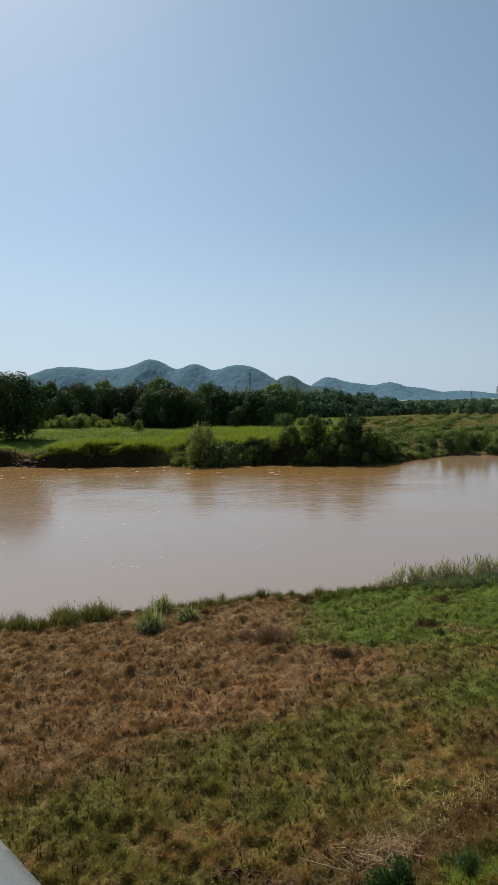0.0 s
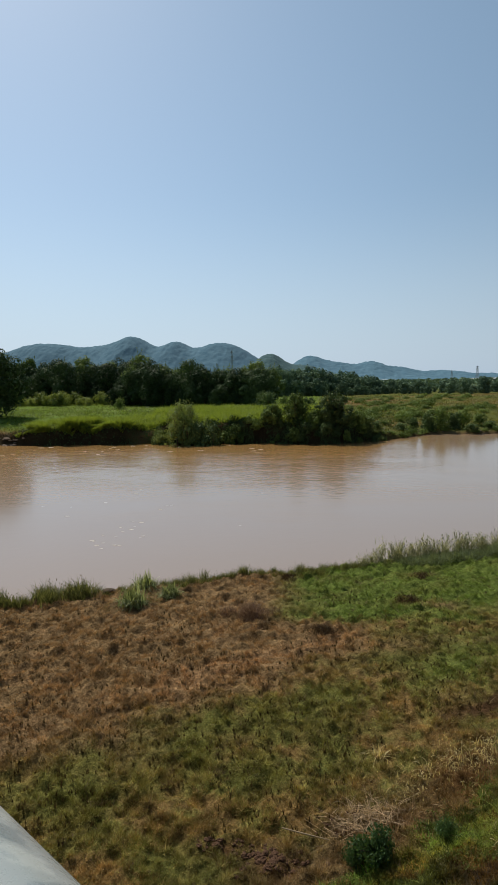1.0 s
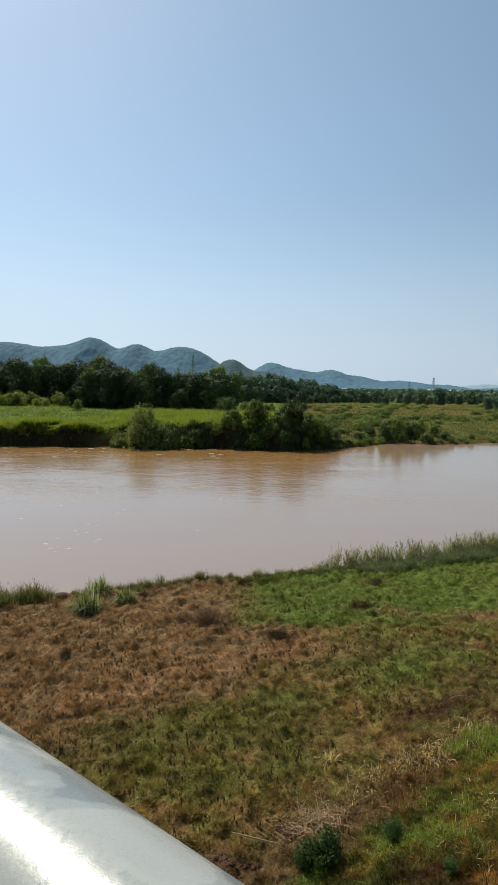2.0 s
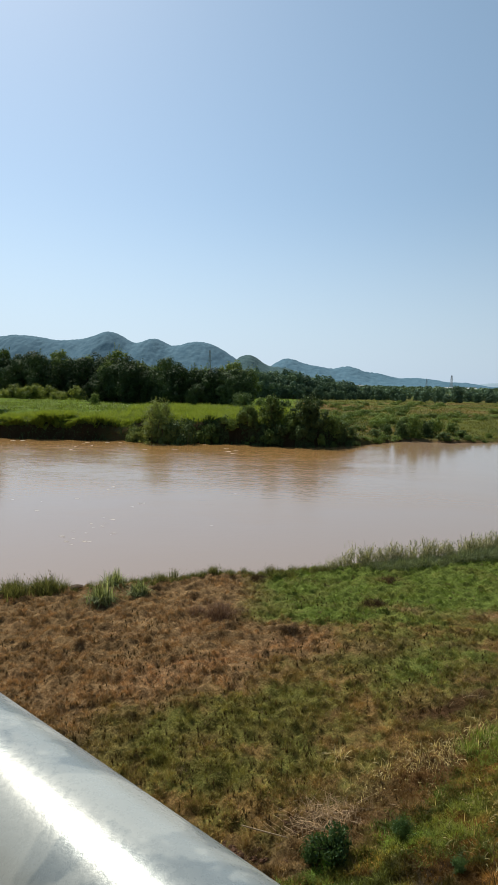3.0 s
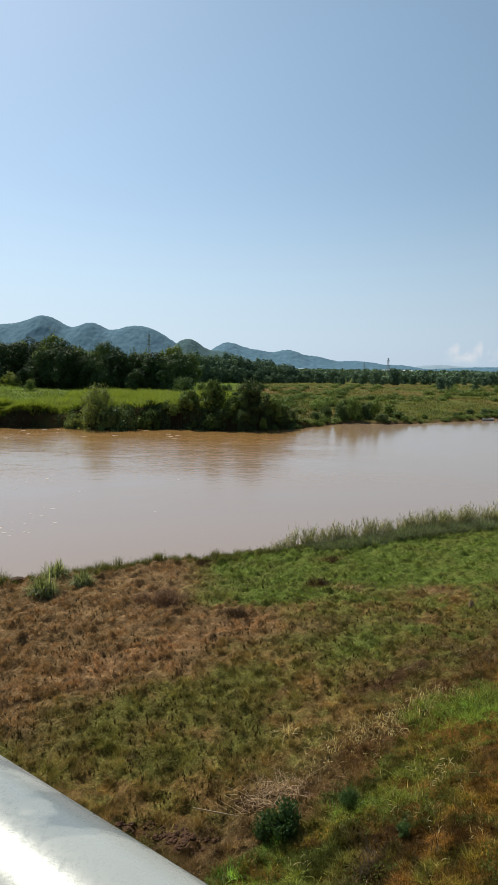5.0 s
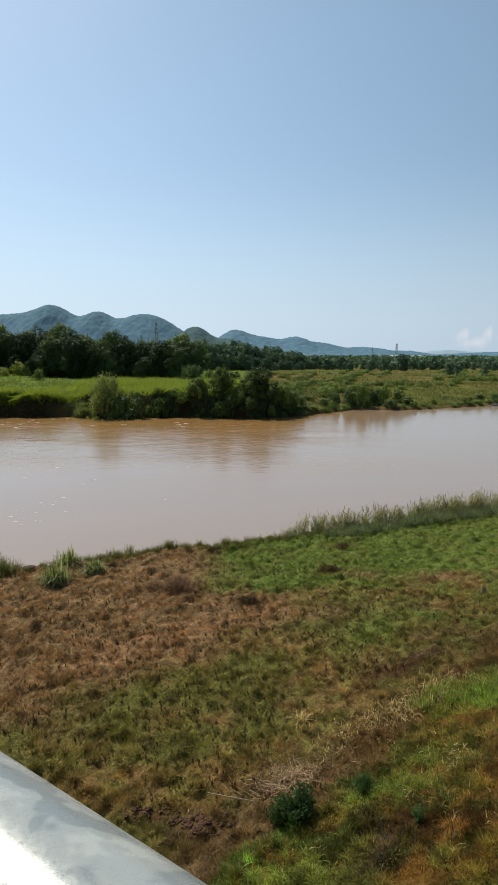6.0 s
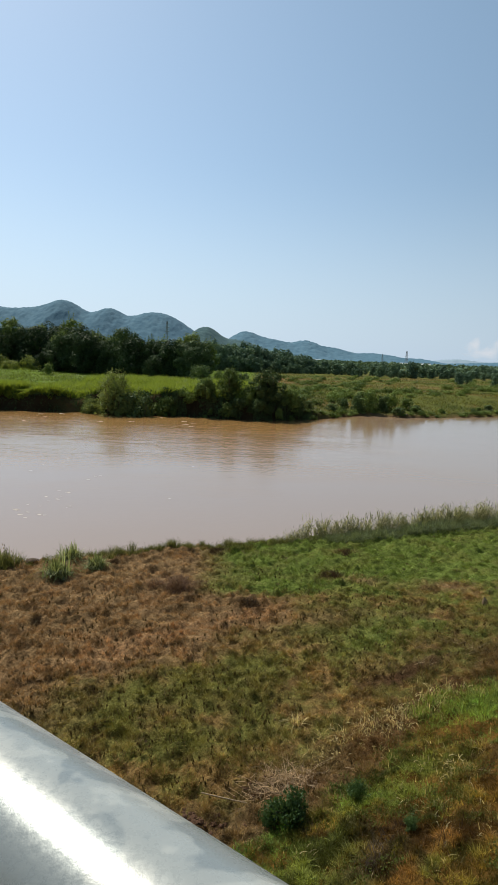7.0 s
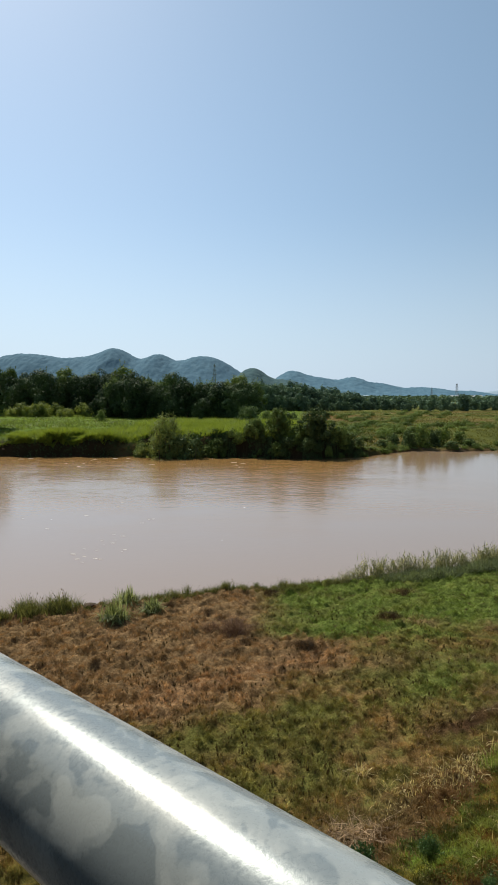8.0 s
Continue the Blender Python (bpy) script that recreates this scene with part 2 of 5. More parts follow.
def mat_tinted(name, grain=14.0, low=0.35, high=1.65, rough=0.95):
    """Turf and soil: the tint of the place, broken by grain."""
    m, nt, out = nodes_of(name)
    at = nt.nodes.new("ShaderNodeAttribute")
    at.attribute_name = "tint"
    n = noise_node(nt, grain, 6, 0.7)
    mr = nt.nodes.new("ShaderNodeMapRange")
    mr.inputs["From Min"].default_value, mr.inputs["From Max"].default_value = 0.3, 0.7
    mr.inputs["To Min"].default_value, mr.inputs["To Max"].default_value = low, high
    nt.links.new(n.outputs[0], mr.inputs["Value"])
    b = principled(nt, Roughness=rough)
    b.inputs["Specular IOR Level"].default_value = 0.02
    nt.links.new(scaled(nt, at.outputs["Color"], mr.outputs[0]), b.inputs["Base Color"])
    bumped(nt, n.outputs[0], b, 1.0, 0.10)
    nt.links.new(b.outputs[0], out.inputs["Surface"])
    return m


def mat_leaf(name, dark=None, light=None, through=0.3, rough=0.6, use_tint=False, gloss=0.18, low=0.6, high=1.4):
    """Leaves and blades, each with its own shade, letting some light through."""
    m, nt, out = nodes_of(name)
    g = nt.nodes.new("ShaderNodeNewGeometry")
    if use_tint:
        at = nt.nodes.new("ShaderNodeAttribute")
        at.attribute_name = "tint"
        mr = nt.nodes.new("ShaderNodeMapRange")
        mr.inputs["To Min"].default_value, mr.inputs["To Max"].default_value = low, high
        nt.links.new(g.outputs["Random Per Island"], mr.inputs["Value"])
        colour = scaled(nt, at.outputs["Color"], mr.outputs[0])
    else:
        info = nt.nodes.new("ShaderNodeObjectInfo")
        f = math_node(nt, "ADD", math_node(nt, "MULTIPLY", g.outputs["Random Per Island"], 0.32), math_node(nt, "MULTIPLY", info.outputs["Random"], 0.45))
        colour = ramp(nt, f, [(0.0, dark), (0.55, tuple((p + q) / 2 for p, q in zip(dark, light))), (1.0, light)]).outputs[0]
    b = principled(nt, Roughness=rough)
    b.inputs["Specular IOR Level"].default_value = gloss
    nt.links.new(colour, b.inputs["Base Color"])
    tr = nt.nodes.new("ShaderNodeBsdfTranslucent")
    warm = nt.nodes.new("ShaderNodeVectorMath")
    warm.operation = "MULTIPLY"
    warm.inputs[1].default_value = (1.5, 1.35, 0.8)
    nt.links.new(colour, warm.inputs[0])
    nt.links.new(warm.outputs[0], tr.inputs["Color"])
    mix = nt.nodes.new("ShaderNodeMixShader")
    mix.inputs[0].default_value = through
    nt.links.new(b.outputs[0], mix.inputs[1])
    nt.links.new(tr.outputs[0], mix.inputs[2])
    nt.links.new(mix.outputs[0], out.inputs["Surface"])
    return m


def mat_rough(name, c0, c1, scale=6.0, rough=0.85, bump=0.4, dist=0.02, metal=0.0):
    m, nt, out = nodes_of(name)
    n = noise_node(nt, scale, 6, 0.65)
    b = principled(nt, Roughness=rough, Metallic=metal)
    b.inputs["Specular IOR Level"].default_value = 0.15
    nt.links.new(ramp(nt, n.outputs[0], [(0.3, c0), (0.7, c1)]).outputs[0], b.inputs["Base Color"])
    bumped(nt, n.outputs[0], b, bump, dist)
    nt.links.new(b.outputs[0], out.inputs["Surface"])
    return m


def mat_water():
    m, nt, out = nodes_of("muddy_water")
    tc = nt.nodes.new("ShaderNodeTexCoord")
    mp = nt.nodes.new("ShaderNodeMapping")
    mp.inputs["Rotation"].default_value[2] = radians(-24)
    mp.inputs["Scale"].default_value = (0.62, 1.0, 1.0)
    nt.links.new(tc.outputs["Object"], mp.inputs["Vector"])
    big = nt.nodes.new("ShaderNodeTexNoise")
    big.inputs["Scale"].default_value, big.inputs["Detail"].default_value = 0.10, 3
    nt.links.new(mp.outputs[0], big.inputs["Vector"])
    rip = nt.nodes.new("ShaderNodeTexNoise")
    rip.inputs["Scale"].default_value, rip.inputs["Detail"].default_value = 0.9, 4
    rip.inputs["Distortion"].default_value = 0.8
    nt.links.new(mp.outputs[0], rip.inputs["Vector"])
    chop = nt.nodes.new("ShaderNodeTexNoise")
    chop.inputs["Scale"].default_value, chop.inputs["Detail"].default_value = 2.6, 3
    nt.links.new(mp.outputs[0], chop.inputs["Vector"])
    b = principled(nt, Roughness=0.14, IOR=1.60)
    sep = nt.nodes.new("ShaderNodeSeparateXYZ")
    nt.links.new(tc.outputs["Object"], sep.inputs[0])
    lane = nt.nodes.new("ShaderNodeMapRange")       # sky and bank reflections put into the base colour: greyer near, redder far
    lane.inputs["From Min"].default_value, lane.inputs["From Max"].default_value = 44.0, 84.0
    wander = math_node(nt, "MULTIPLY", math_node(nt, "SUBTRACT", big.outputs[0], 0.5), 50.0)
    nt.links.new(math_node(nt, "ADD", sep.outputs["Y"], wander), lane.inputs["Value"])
    reflection_mix = nt.nodes.new("ShaderNodeMixRGB")
    reflection_mix.inputs[1].default_value = (0.278, 0.205, 0.150, 1)
    reflection_mix.inputs[2].default_value = (0.300, 0.172, 0.062, 1)
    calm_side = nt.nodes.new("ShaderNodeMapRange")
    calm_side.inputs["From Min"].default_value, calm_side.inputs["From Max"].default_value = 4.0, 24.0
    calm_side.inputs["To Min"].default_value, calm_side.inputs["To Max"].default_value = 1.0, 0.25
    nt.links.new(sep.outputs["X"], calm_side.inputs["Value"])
    nt.links.new(math_node(nt, "MULTIPLY", lane.outputs[0], calm_side.outputs[0]), reflection_mix.inputs[0])
    nt.links.new(reflection_mix.outputs[0], b.inputs["Base Color"])
    calm = ramp(nt, big.outputs[0], [(0.38, (0.25, 0.25, 0.25)), (0.58, (1, 1, 1))])
    waves = math_node(nt, "ADD", rip.outputs[0], math_node(nt, "MULTIPLY", chop.outputs[0], 0.45))
    h = math_node(nt, "MULTIPLY", waves, calm.outputs[0])
    race = nt.nodes.new("ShaderNodeMapRange")       # the current runs rougher along the far side
    race.inputs["From Min"].default_value, race.inputs["From Max"].default_value = 50.0, 76.0
    race.inputs["To Min"].default_value, race.inputs["To Max"].default_value = 0.08, 1.0
    nt.links.new(sep.outputs["Y"], race.inputs["Value"])
    h = math_node(nt, "MULTIPLY", h, race.outputs[0])
    lee = nt.nodes.new("ShaderNodeMapRange")        # and lies smooth in the lee of the far bend
    lee.inputs["From Min"].default_value, lee.inputs["From Max"].default_value = 2.0, 17.0
    lee.inputs["To Min"].default_value, lee.inputs["To Max"].default_value = 1.0, 0.10
    nt.links.new(sep.outputs["X"], lee.inputs["Value"])
    h = math_node(nt, "MULTIPLY", h, lee.outputs[0])
    bumped(nt, h, b, 0.85, 0.17)
    nt.links.new(b.outputs[0], out.inputs["Surface"])
    return m


def mat_zinc():
    """Dull galvanised steel: grey zinc with jagged paler blooms, each of its own roughness."""
    m, nt, out = nodes_of("galvanised_steel")
    tc = nt.nodes.new("ShaderNodeTexCoord")
    bend = nt.nodes.new("ShaderNodeTexNoise")
    bend.inputs["Scale"].default_value, bend.inputs["Detail"].default_value = 60.0, 4
    nt.links.new(tc.outputs["Object"], bend.inputs["Vector"])
    n = nt.nodes.new("ShaderNodeTexNoise")
    n.inputs["Scale"].default_value, n.inputs["Detail"].default_value, n.inputs["Roughness"].default_value = 21.0, 3, 0.5
    n.inputs["Distortion"].default_value = 0.35
    nt.links.new(tc.outputs["Object"], n.inputs["Vector"])
    field = math_node(nt, "ADD", n.outputs[0], math_node(nt, "MULTIPLY", math_node(nt, "SUBTRACT", bend.outputs[0], 0.5), 0.10))
    patch = ramp(nt, field, [(0.47, (0, 0, 0)), (0.50, (0.55, 0.55, 0.55)), (0.56, (0.62, 0.62, 0.62)), (0.585, (1, 1, 1))])
    soft = noise_node(nt, 6.0, 4, 0.6)
    fine = noise_node(nt, 240.0, 4, 0.7)
    col = nt.nodes.new("ShaderNodeMixRGB")
    col.inputs[1].default_value = (0.215, 0.248, 0.255, 1)
    col.inputs[2].default_value = (0.350, 0.378, 0.366, 1)
    nt.links.new(patch.outputs[0], col.inputs[0])
    shade = ramp(nt, soft.outputs[0], [(0.3, (0.88, 0.88, 0.88)), (0.7, (1.08, 1.08, 1.08))])
    mul = nt.nodes.new("ShaderNodeMixRGB")
    mul.blend_type = "MULTIPLY"
    mul.inputs[0].default_value = 1.0
    nt.links.new(col.outputs[0], mul.inputs[1])
    nt.links.new(shade.outputs[0], mul.inputs[2])
    b = principled(nt)
    b.inputs["Specular IOR Level"].default_value = 0.42
    nt.links.new(mul.outputs[0], b.inputs["Base Color"])
    nt.links.new(ramp(nt, patch.outputs[0], [(0.0, (0.22, 0.22, 0.22)), (1.0, (0.08, 0.08, 0.08))]).outputs[0], b.inputs["Metallic"])
    grit = ramp(nt, fine.outputs[0], [(0.35, (0.24, 0.24, 0.24)), (0.65, (0.33, 0.33, 0.33))])
    nt.links.new(grit.outputs[0], b.inputs["Roughness"])
    bumped(nt, fine.outputs[0], b, 0.06, 0.002)
    nt.links.new(b.outputs[0], out.inputs["Surface"])
    return m


M_GROUND = mat_tinted("turf_and_soil")
M_BLADE = mat_leaf("grass_blades", through=0.42, rough=0.5, use_tint=True, gloss=0.12)
M_TURF = mat_leaf("short_turf", through=0.10, rough=0.7, use_tint=True, gloss=0.03, low=0.8, high=1.2)
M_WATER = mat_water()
M_ZINC = mat_zinc()
M_CONCRETE = mat_rough("weathered_concrete", (0.22, 0.21, 0.20), (0.34, 0.33, 0.31), 3.0)
M_ASPHALT = mat_rough("asphalt", (0.035, 0.035, 0.036), (0.065, 0.064, 0.062), 40.0, 0.9, 0.5, 0.004)
M_BARK = mat_rough("bark", (0.06, 0.045, 0.03), (0.16, 0.12, 0.085), 8.0)
M_LEAF = mat_leaf("dark_leaves", (0.020, 0.040, 0.017), (0.130, 0.205, 0.078), 0.08, gloss=0.05)
M_LEAF_BELT = mat_leaf("grey_green_leaves", (0.013, 0.029, 0.014), (0.135, 0.205, 0.086), 0.06, gloss=0.05)
M_LEAF_Y = mat_leaf("yellow_green_leaves", (0.050, 0.092, 0.024), (0.300, 0.395, 0.108), 0.14, gloss=0.06)
M_LEAF_PALE = mat_leaf("pale_green_leaves", (0.085, 0.130, 0.038), (0.330, 0.420, 0.130), 0.16, gloss=0.06)
M_LEAF_BANK = mat_leaf("deep_green_bush_leaves", (0.034, 0.062, 0.024), (0.200, 0.285, 0.105), 0.10, gloss=0.06)
M_LEAF_BUSH = mat_leaf("bank_bush_leaves", (0.130, 0.180, 0.055), (0.390, 0.470, 0.165), 0.22, gloss=0.08)
# haze over the far woods put into their leaf colour, bluer and paler
M_LEAF_FAR = mat_leaf("hazed_far_leaves", (0.054, 0.100, 0.074), (0.232, 0.335, 0.195), 0.10, gloss=0.03)
M_CORN = mat_leaf("maize_leaves", (0.060, 0.115, 0.018), (0.400, 0.500, 0.085), 0.42)
M_CREEPER = mat_leaf("creeper_leaves", (0.085, 0.130, 0.030), (0.360, 0.430, 0.110), 0.35)
# distance haze put into the hillside colours, paler and bluer on the far ridge
M_HILL = mat_rough("hazed_wooded_hillside", (0.046, 0.118, 0.178), (0.102, 0.196, 0.262), 0.030, 1.0, 0.35, 8.0)
M_HILL_NEAR = mat_rough("hazed_wooded_hillside_near", (0.034, 0.080, 0.098), (0.078, 0.146, 0.152), 0.06, 1.0, 0.9, 8.0)
M_HILL_FAR = mat_rough("hazed_far_hillside", (0.240, 0.330, 0.410), (0.270, 0.365, 0.440), 0.01, 1.0, 0.3, 5.0)
M_STEEL = mat_rough("grey_steel", (0.22, 0.24, 0.26), (0.32, 0.34, 0.36), 2.0, 0.6)


# ---------------------------------------------------------------- mesh helpers
def mesh_np(name, verts, faces, mat, tint=None, smooth=False):
    """A mesh from arrays: verts (n, 3), faces (m, 3 or 4), an optional colour a vertex."""
    me = bpy.data.meshes.new(name)
    verts, faces = np.asarray(verts, np.float32), np.asarray(faces, np.int32)
    k = faces.shape[1]
    me.vertices.add(len(verts))
    me.vertices.foreach_set("co", verts.ravel())
    me.loops.add(faces.size)
    me.loops.foreach_set("vertex_index", faces.ravel())
    me.polygons.add(len(faces))
    me.polygons.foreach_set("loop_start", np.arange(0, faces.size, k, dtype=np.int32))
    me.polygons.foreach_set("use_smooth", np.full(len(faces), smooth))
    me.update(calc_edges=True)
    if tint is not None:
        at = me.attributes.new("tint", "FLOAT_COLOR", "POINT")
        rgba = np.ones((len(verts), 4), np.float32)
        rgba[:, :3] = tint
        at.data.foreach_set("color", rgba.ravel())
    me.materials.append(mat)
    return me


def child(ob, parent, label=""):
    ob.parent = parent
    if label:
        ob["label"] = label
    return ob


def part(name, bm, mat, parent, label="", smooth=False):
    """Link a bmesh as one mesh object under a thing."""
    me = bpy.data.meshes.new(name)
    bm.to_mesh(me)
    bm.free()
    me.materials.append(mat)
    if smooth:
        for p in me.polygons:
            p.use_smooth = True
    return child(new(name, me), parent, label)


def bm_box(bm, size, m=None, bevel=0.0):
    r = bmesh.ops.create_cube(bm, size=1.0, matrix=(m or Matrix()) @ Matrix.Diagonal((*size, 1)))
    if bevel:
        es = list({ed for v in r["verts"] for ed in v.link_edges})
        bmesh.ops.bevel(bm, geom=es, offset=bevel, segments=2, affect="EDGES", profile=0.5)


def tube_arrays(path, radii, sides=7):
    """Verts and quads of a tapered tube along a path."""
    path, radii = np.asarray(path, float), np.asarray(radii, float)
    n = len(path)
    tang = np.gradient(path, axis=0)
    tang /= np.linalg.norm(tang, axis=1)[:, None] + 1e-9
    ref = np.where(np.abs(tang[:, 2:3]) > 0.9, np.array([[1.0, 0, 0]]), np.array([[0, 0, 1.0]]))
    u = np.cross(tang, ref)
    u /= np.linalg.norm(u, axis=1)[:, None] + 1e-9
    w = np.cross(tang, u)
    an = np.linspace(0, 2 * np.pi, sides, endpoint=False)
    ring = path[:, None] + radii[:, None, None] * (np.cos(an)[None, :, None] * u[:, None] + np.sin(an)[None, :, None] * w[:, None])
    v = ring.reshape(-1, 3)
    i, j = np.meshgrid(np.arange(n - 1), np.arange(sides), indexing="ij")
    f = np.stack([i * sides + j, i * sides + (j + 1) % sides, (i + 1) * sides + (j + 1) % sides, (i + 1) * sides + j], -1).reshape(-1, 4)
    return v, f


def joined(pieces):
    vs, fs, o = [], [], 0
    for v, f in pieces:
        vs.append(v)
        fs.append(np.asarray(f) + o)
        o += len(v)
    return np.concatenate(vs), np.concatenate(fs)


def rand_dirs(rng, n):
    d = rng.normal(size=(n, 3))
    return d / np.linalg.norm(d, axis=1)[:, None]


def leaf_quads(rng, centre, size, aspect=0.5, droop=0.0, normal=None, loose=1.0):
    """Rhombic leaves at the given centres."""
    n = len(centre)
    nrm = rand_dirs(rng, n) * loose
    if normal is not None:
        nrm = nrm + normal
    nrm /= np.linalg.norm(nrm, axis=1)[:, None] + 1e-9
    t = np.cross(nrm, rand_dirs(rng, n))
    t[:, 2] -= droop
    t /= np.linalg.norm(t, axis=1)[:, None] + 1e-9
    b = np.cross(nrm, t)
    s = np.broadcast_to(size, (n,))[:, None] * rng.uniform(0.7, 1.3, (n, 1))
    v = np.stack([centre - t * s * 0.5, centre + b * s * aspect * 0.5, centre + t * s * 0.5, centre - b * s * aspect * 0.5], 1).reshape(-1, 3)
    f = np.arange(n * 4).reshape(n, 4)
    return v, f


def blades(rng, base, height, width, lean=0.35, bend=0.5, tint=None, segs=1, heading=None, drop=0.25):
    """Grass blades as tapered strips; base (n, 3)."""
    n = len(base)
    height = np.broadcast_to(height, (n,)) * rng.uniform(0.6, 1.3, n)
    width = np.broadcast_to(width, (n,))
    an = rng.uniform(0, 2 * np.pi, n) if heading is None else heading + rng.normal(0, 0.8, n)
    side_an = rng.uniform(0, 2 * np.pi, n)
    ld = np.stack([np.cos(an), np.sin(an), 0 * an], 1)
    sd = np.stack([np.cos(side_an), np.sin(side_an), 0 * an], 1)
    ln = np.abs(rng.normal(lean, lean * 0.6, n))
    up = np.array([0, 0, 1.0])
    vs = []
    for k in range(segs + 1):
        t = k / segs
        off = ld * (height * (ln * t + bend * ln * t * t))[:, None] + up * (height * (t - drop * bend * ln * t * t))[:, None]
        wd = width * (1 - t) ** 0.7 if k < segs else width * 0
        if k < segs:
            vs += [base + off - sd * (wd / 2)[:, None], base + off + sd * (wd / 2)[:, None]]
        else:
            vs += [base + off]
    m = 2 * segs + 1
    v = np.stack(vs, 1).reshape(-1, 3)
    o = (np.arange(n) * m)[:, None]
    tris = []
    for k in range(segs - 1):
        tris += [[2 * k, 2 * k + 1, 2 * k + 3], [2 * k, 2 * k + 3, 2 * k + 2]]
    tris += [[2 * segs - 2, 2 * segs - 1, 2 * segs]]
    f = np.concatenate([o + np.array([q]) for q in tris], 0)
    tv = None if tint is None else np.repeat(tint, m, axis=0)
    return v, f, tv


# ---------------------------------------------------------------- ground and water
def spaced(parts):
    out = []
    for a0, a1, step in parts:
        out.append(np.arange(a0, a1, step))
    return np.concatenate(out)


def growing(start, end, step, ratio):
    v, out = start, []
    while abs(v) < abs(end):
        out.append(v)
        v += step
        step *= ratio
    return np.array(out + [end])


def build_ground():
    xs = np.concatenate([-growing(70, 4600, 4, 1.16)[::-1], spaced([(-68, -20, 0.9), (-20, -17, 0.6), (-17, 16, 0.105), (16, 22, 0.5), (22, 110, 1.2)]), growing(110, 4600, 4, 1.16)])
    ys = np.concatenate([-growing(20, 2500, 4, 1.25)[::-1], spaced([(-18, 6, 0.8), (6, 35, 0.10), (35, 37, 0.5), (37, 86, 3.0), (86, 112, 0.5), (112, 300, 2.5)]), growing(300, 4700, 5, 1.14)])
    gx, gy = np.meshgrid(xs, ys)
    gz = ground_z(gx, gy)
    v = np.stack([gx, gy, gz], -1).reshape(-1, 3)
    nx, ny = len(xs), len(ys)
    i, j = np.meshgrid(np.arange(ny - 1), np.arange(nx - 1), indexing="ij")
    f = np.stack([i * nx + j, i * nx + j + 1, (i + 1) * nx + j + 1, (i + 1) * nx + j], -1).reshape(-1, 4)
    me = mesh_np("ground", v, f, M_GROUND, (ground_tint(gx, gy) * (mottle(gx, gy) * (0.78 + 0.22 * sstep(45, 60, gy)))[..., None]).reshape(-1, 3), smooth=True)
    return tagged(new("ground", me), "dry brown and green river meadow, mud banks and flat plain", "ground", kind="structure")


def build_water():
    xs = np.concatenate([-growing(60, 2500, 10, 1.3)[::-1], np.arange(-50, 60, 10.0), growing(60, 2500, 10, 1.3)])
    ys = np.linspace(20, 140, 13)
    gx, gy = np.meshgrid(xs, ys)
    # the sheet follows the river's own bend
    gy = gy + 0.48 * np.clip(gx - 30, 0, None) - 0.1 * np.clip(-60 - gx, 0, None)
    v = np.stack([gx, gy, np.zeros_like(gx)], -1).reshape(-1, 3)
    nx, ny = len(xs), len(ys)
    i, j = np.meshgrid(np.arange(ny - 1), np.arange(nx - 1), indexing="ij")
    f = np.stack([i * nx + j, i * nx + j + 1, (i + 1) * nx + j + 1, (i + 1) * nx + j], -1).reshape(-1, 4)
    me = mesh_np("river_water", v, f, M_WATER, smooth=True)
    return tagged(new("river_water", me), "broad muddy brown river with a calm reflecting surface", "river", kind="structure")


build_ground()
build_water()


# ---------------------------------------------------------------- hills and sky line
def hill_range(name, bumps, y0, wy, x_from, x_to, mat, seed, label, nx=620, ny=56, leafy=7.0):
    """A wooded range: rounded summits (x, height, width) that run into one another."""
    gx, gy = np.meshgrid(np.linspace(x_from, x_to, nx), y0 + wy * np.linspace(-1.6, 1.6, ny))
    z = 0.0
    for x0, h, w in bumps:
        shift = 0.08 * wy * math.sin(x0 * 0.013 + seed)
        z = z + (h * np.exp(-((gx - x0) / w) ** 2 - ((gy - y0 - shift) / wy) ** 2)) ** 3
    z = z ** (1 / 3)
    crest = np.exp(-((gy - y0) / (0.45 * wy)) ** 2)
    # spurs and gullies wander down the slopes and die out at the crest; trees roughen the whole
    warp = 120 * (fbm(gx / 260, gy / 260, seed + 5) - 0.5)
    spur = 1 - 2 * np.abs(2 * fbm((gx + warp) / 170, (gy - warp) / 260, seed + 7, 3) - 1)
    z = z * (1 + 0.05 * (spur - 0.55) * (1 - 0.95 * crest)) + leafy * (fbm(gx / 13, gy / 24, seed + 3, 2) - 0.5)
    v = np.stack([gx, gy, z + PLAIN - 2.5], -1).reshape(-1, 3)
    i, j = np.meshgrid(np.arange(ny - 1), np.arange(nx - 1), indexing="ij")
    f = np.stack([i * nx + j, i * nx + j + 1, (i + 1) * nx + j + 1, (i + 1) * nx + j], -1).reshape(-1, 4)
    return tagged(new(name, mesh_np(name, v, f, mat, smooth=True)), label, "hills", kind="structure")


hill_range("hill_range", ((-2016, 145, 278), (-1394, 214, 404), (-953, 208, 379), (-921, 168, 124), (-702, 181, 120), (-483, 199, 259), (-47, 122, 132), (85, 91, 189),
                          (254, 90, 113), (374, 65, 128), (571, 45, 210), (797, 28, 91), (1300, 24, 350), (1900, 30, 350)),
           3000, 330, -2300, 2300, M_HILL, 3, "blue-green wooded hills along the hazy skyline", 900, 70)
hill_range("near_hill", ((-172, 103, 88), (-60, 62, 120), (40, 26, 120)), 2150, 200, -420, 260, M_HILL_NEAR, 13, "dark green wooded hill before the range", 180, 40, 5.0)
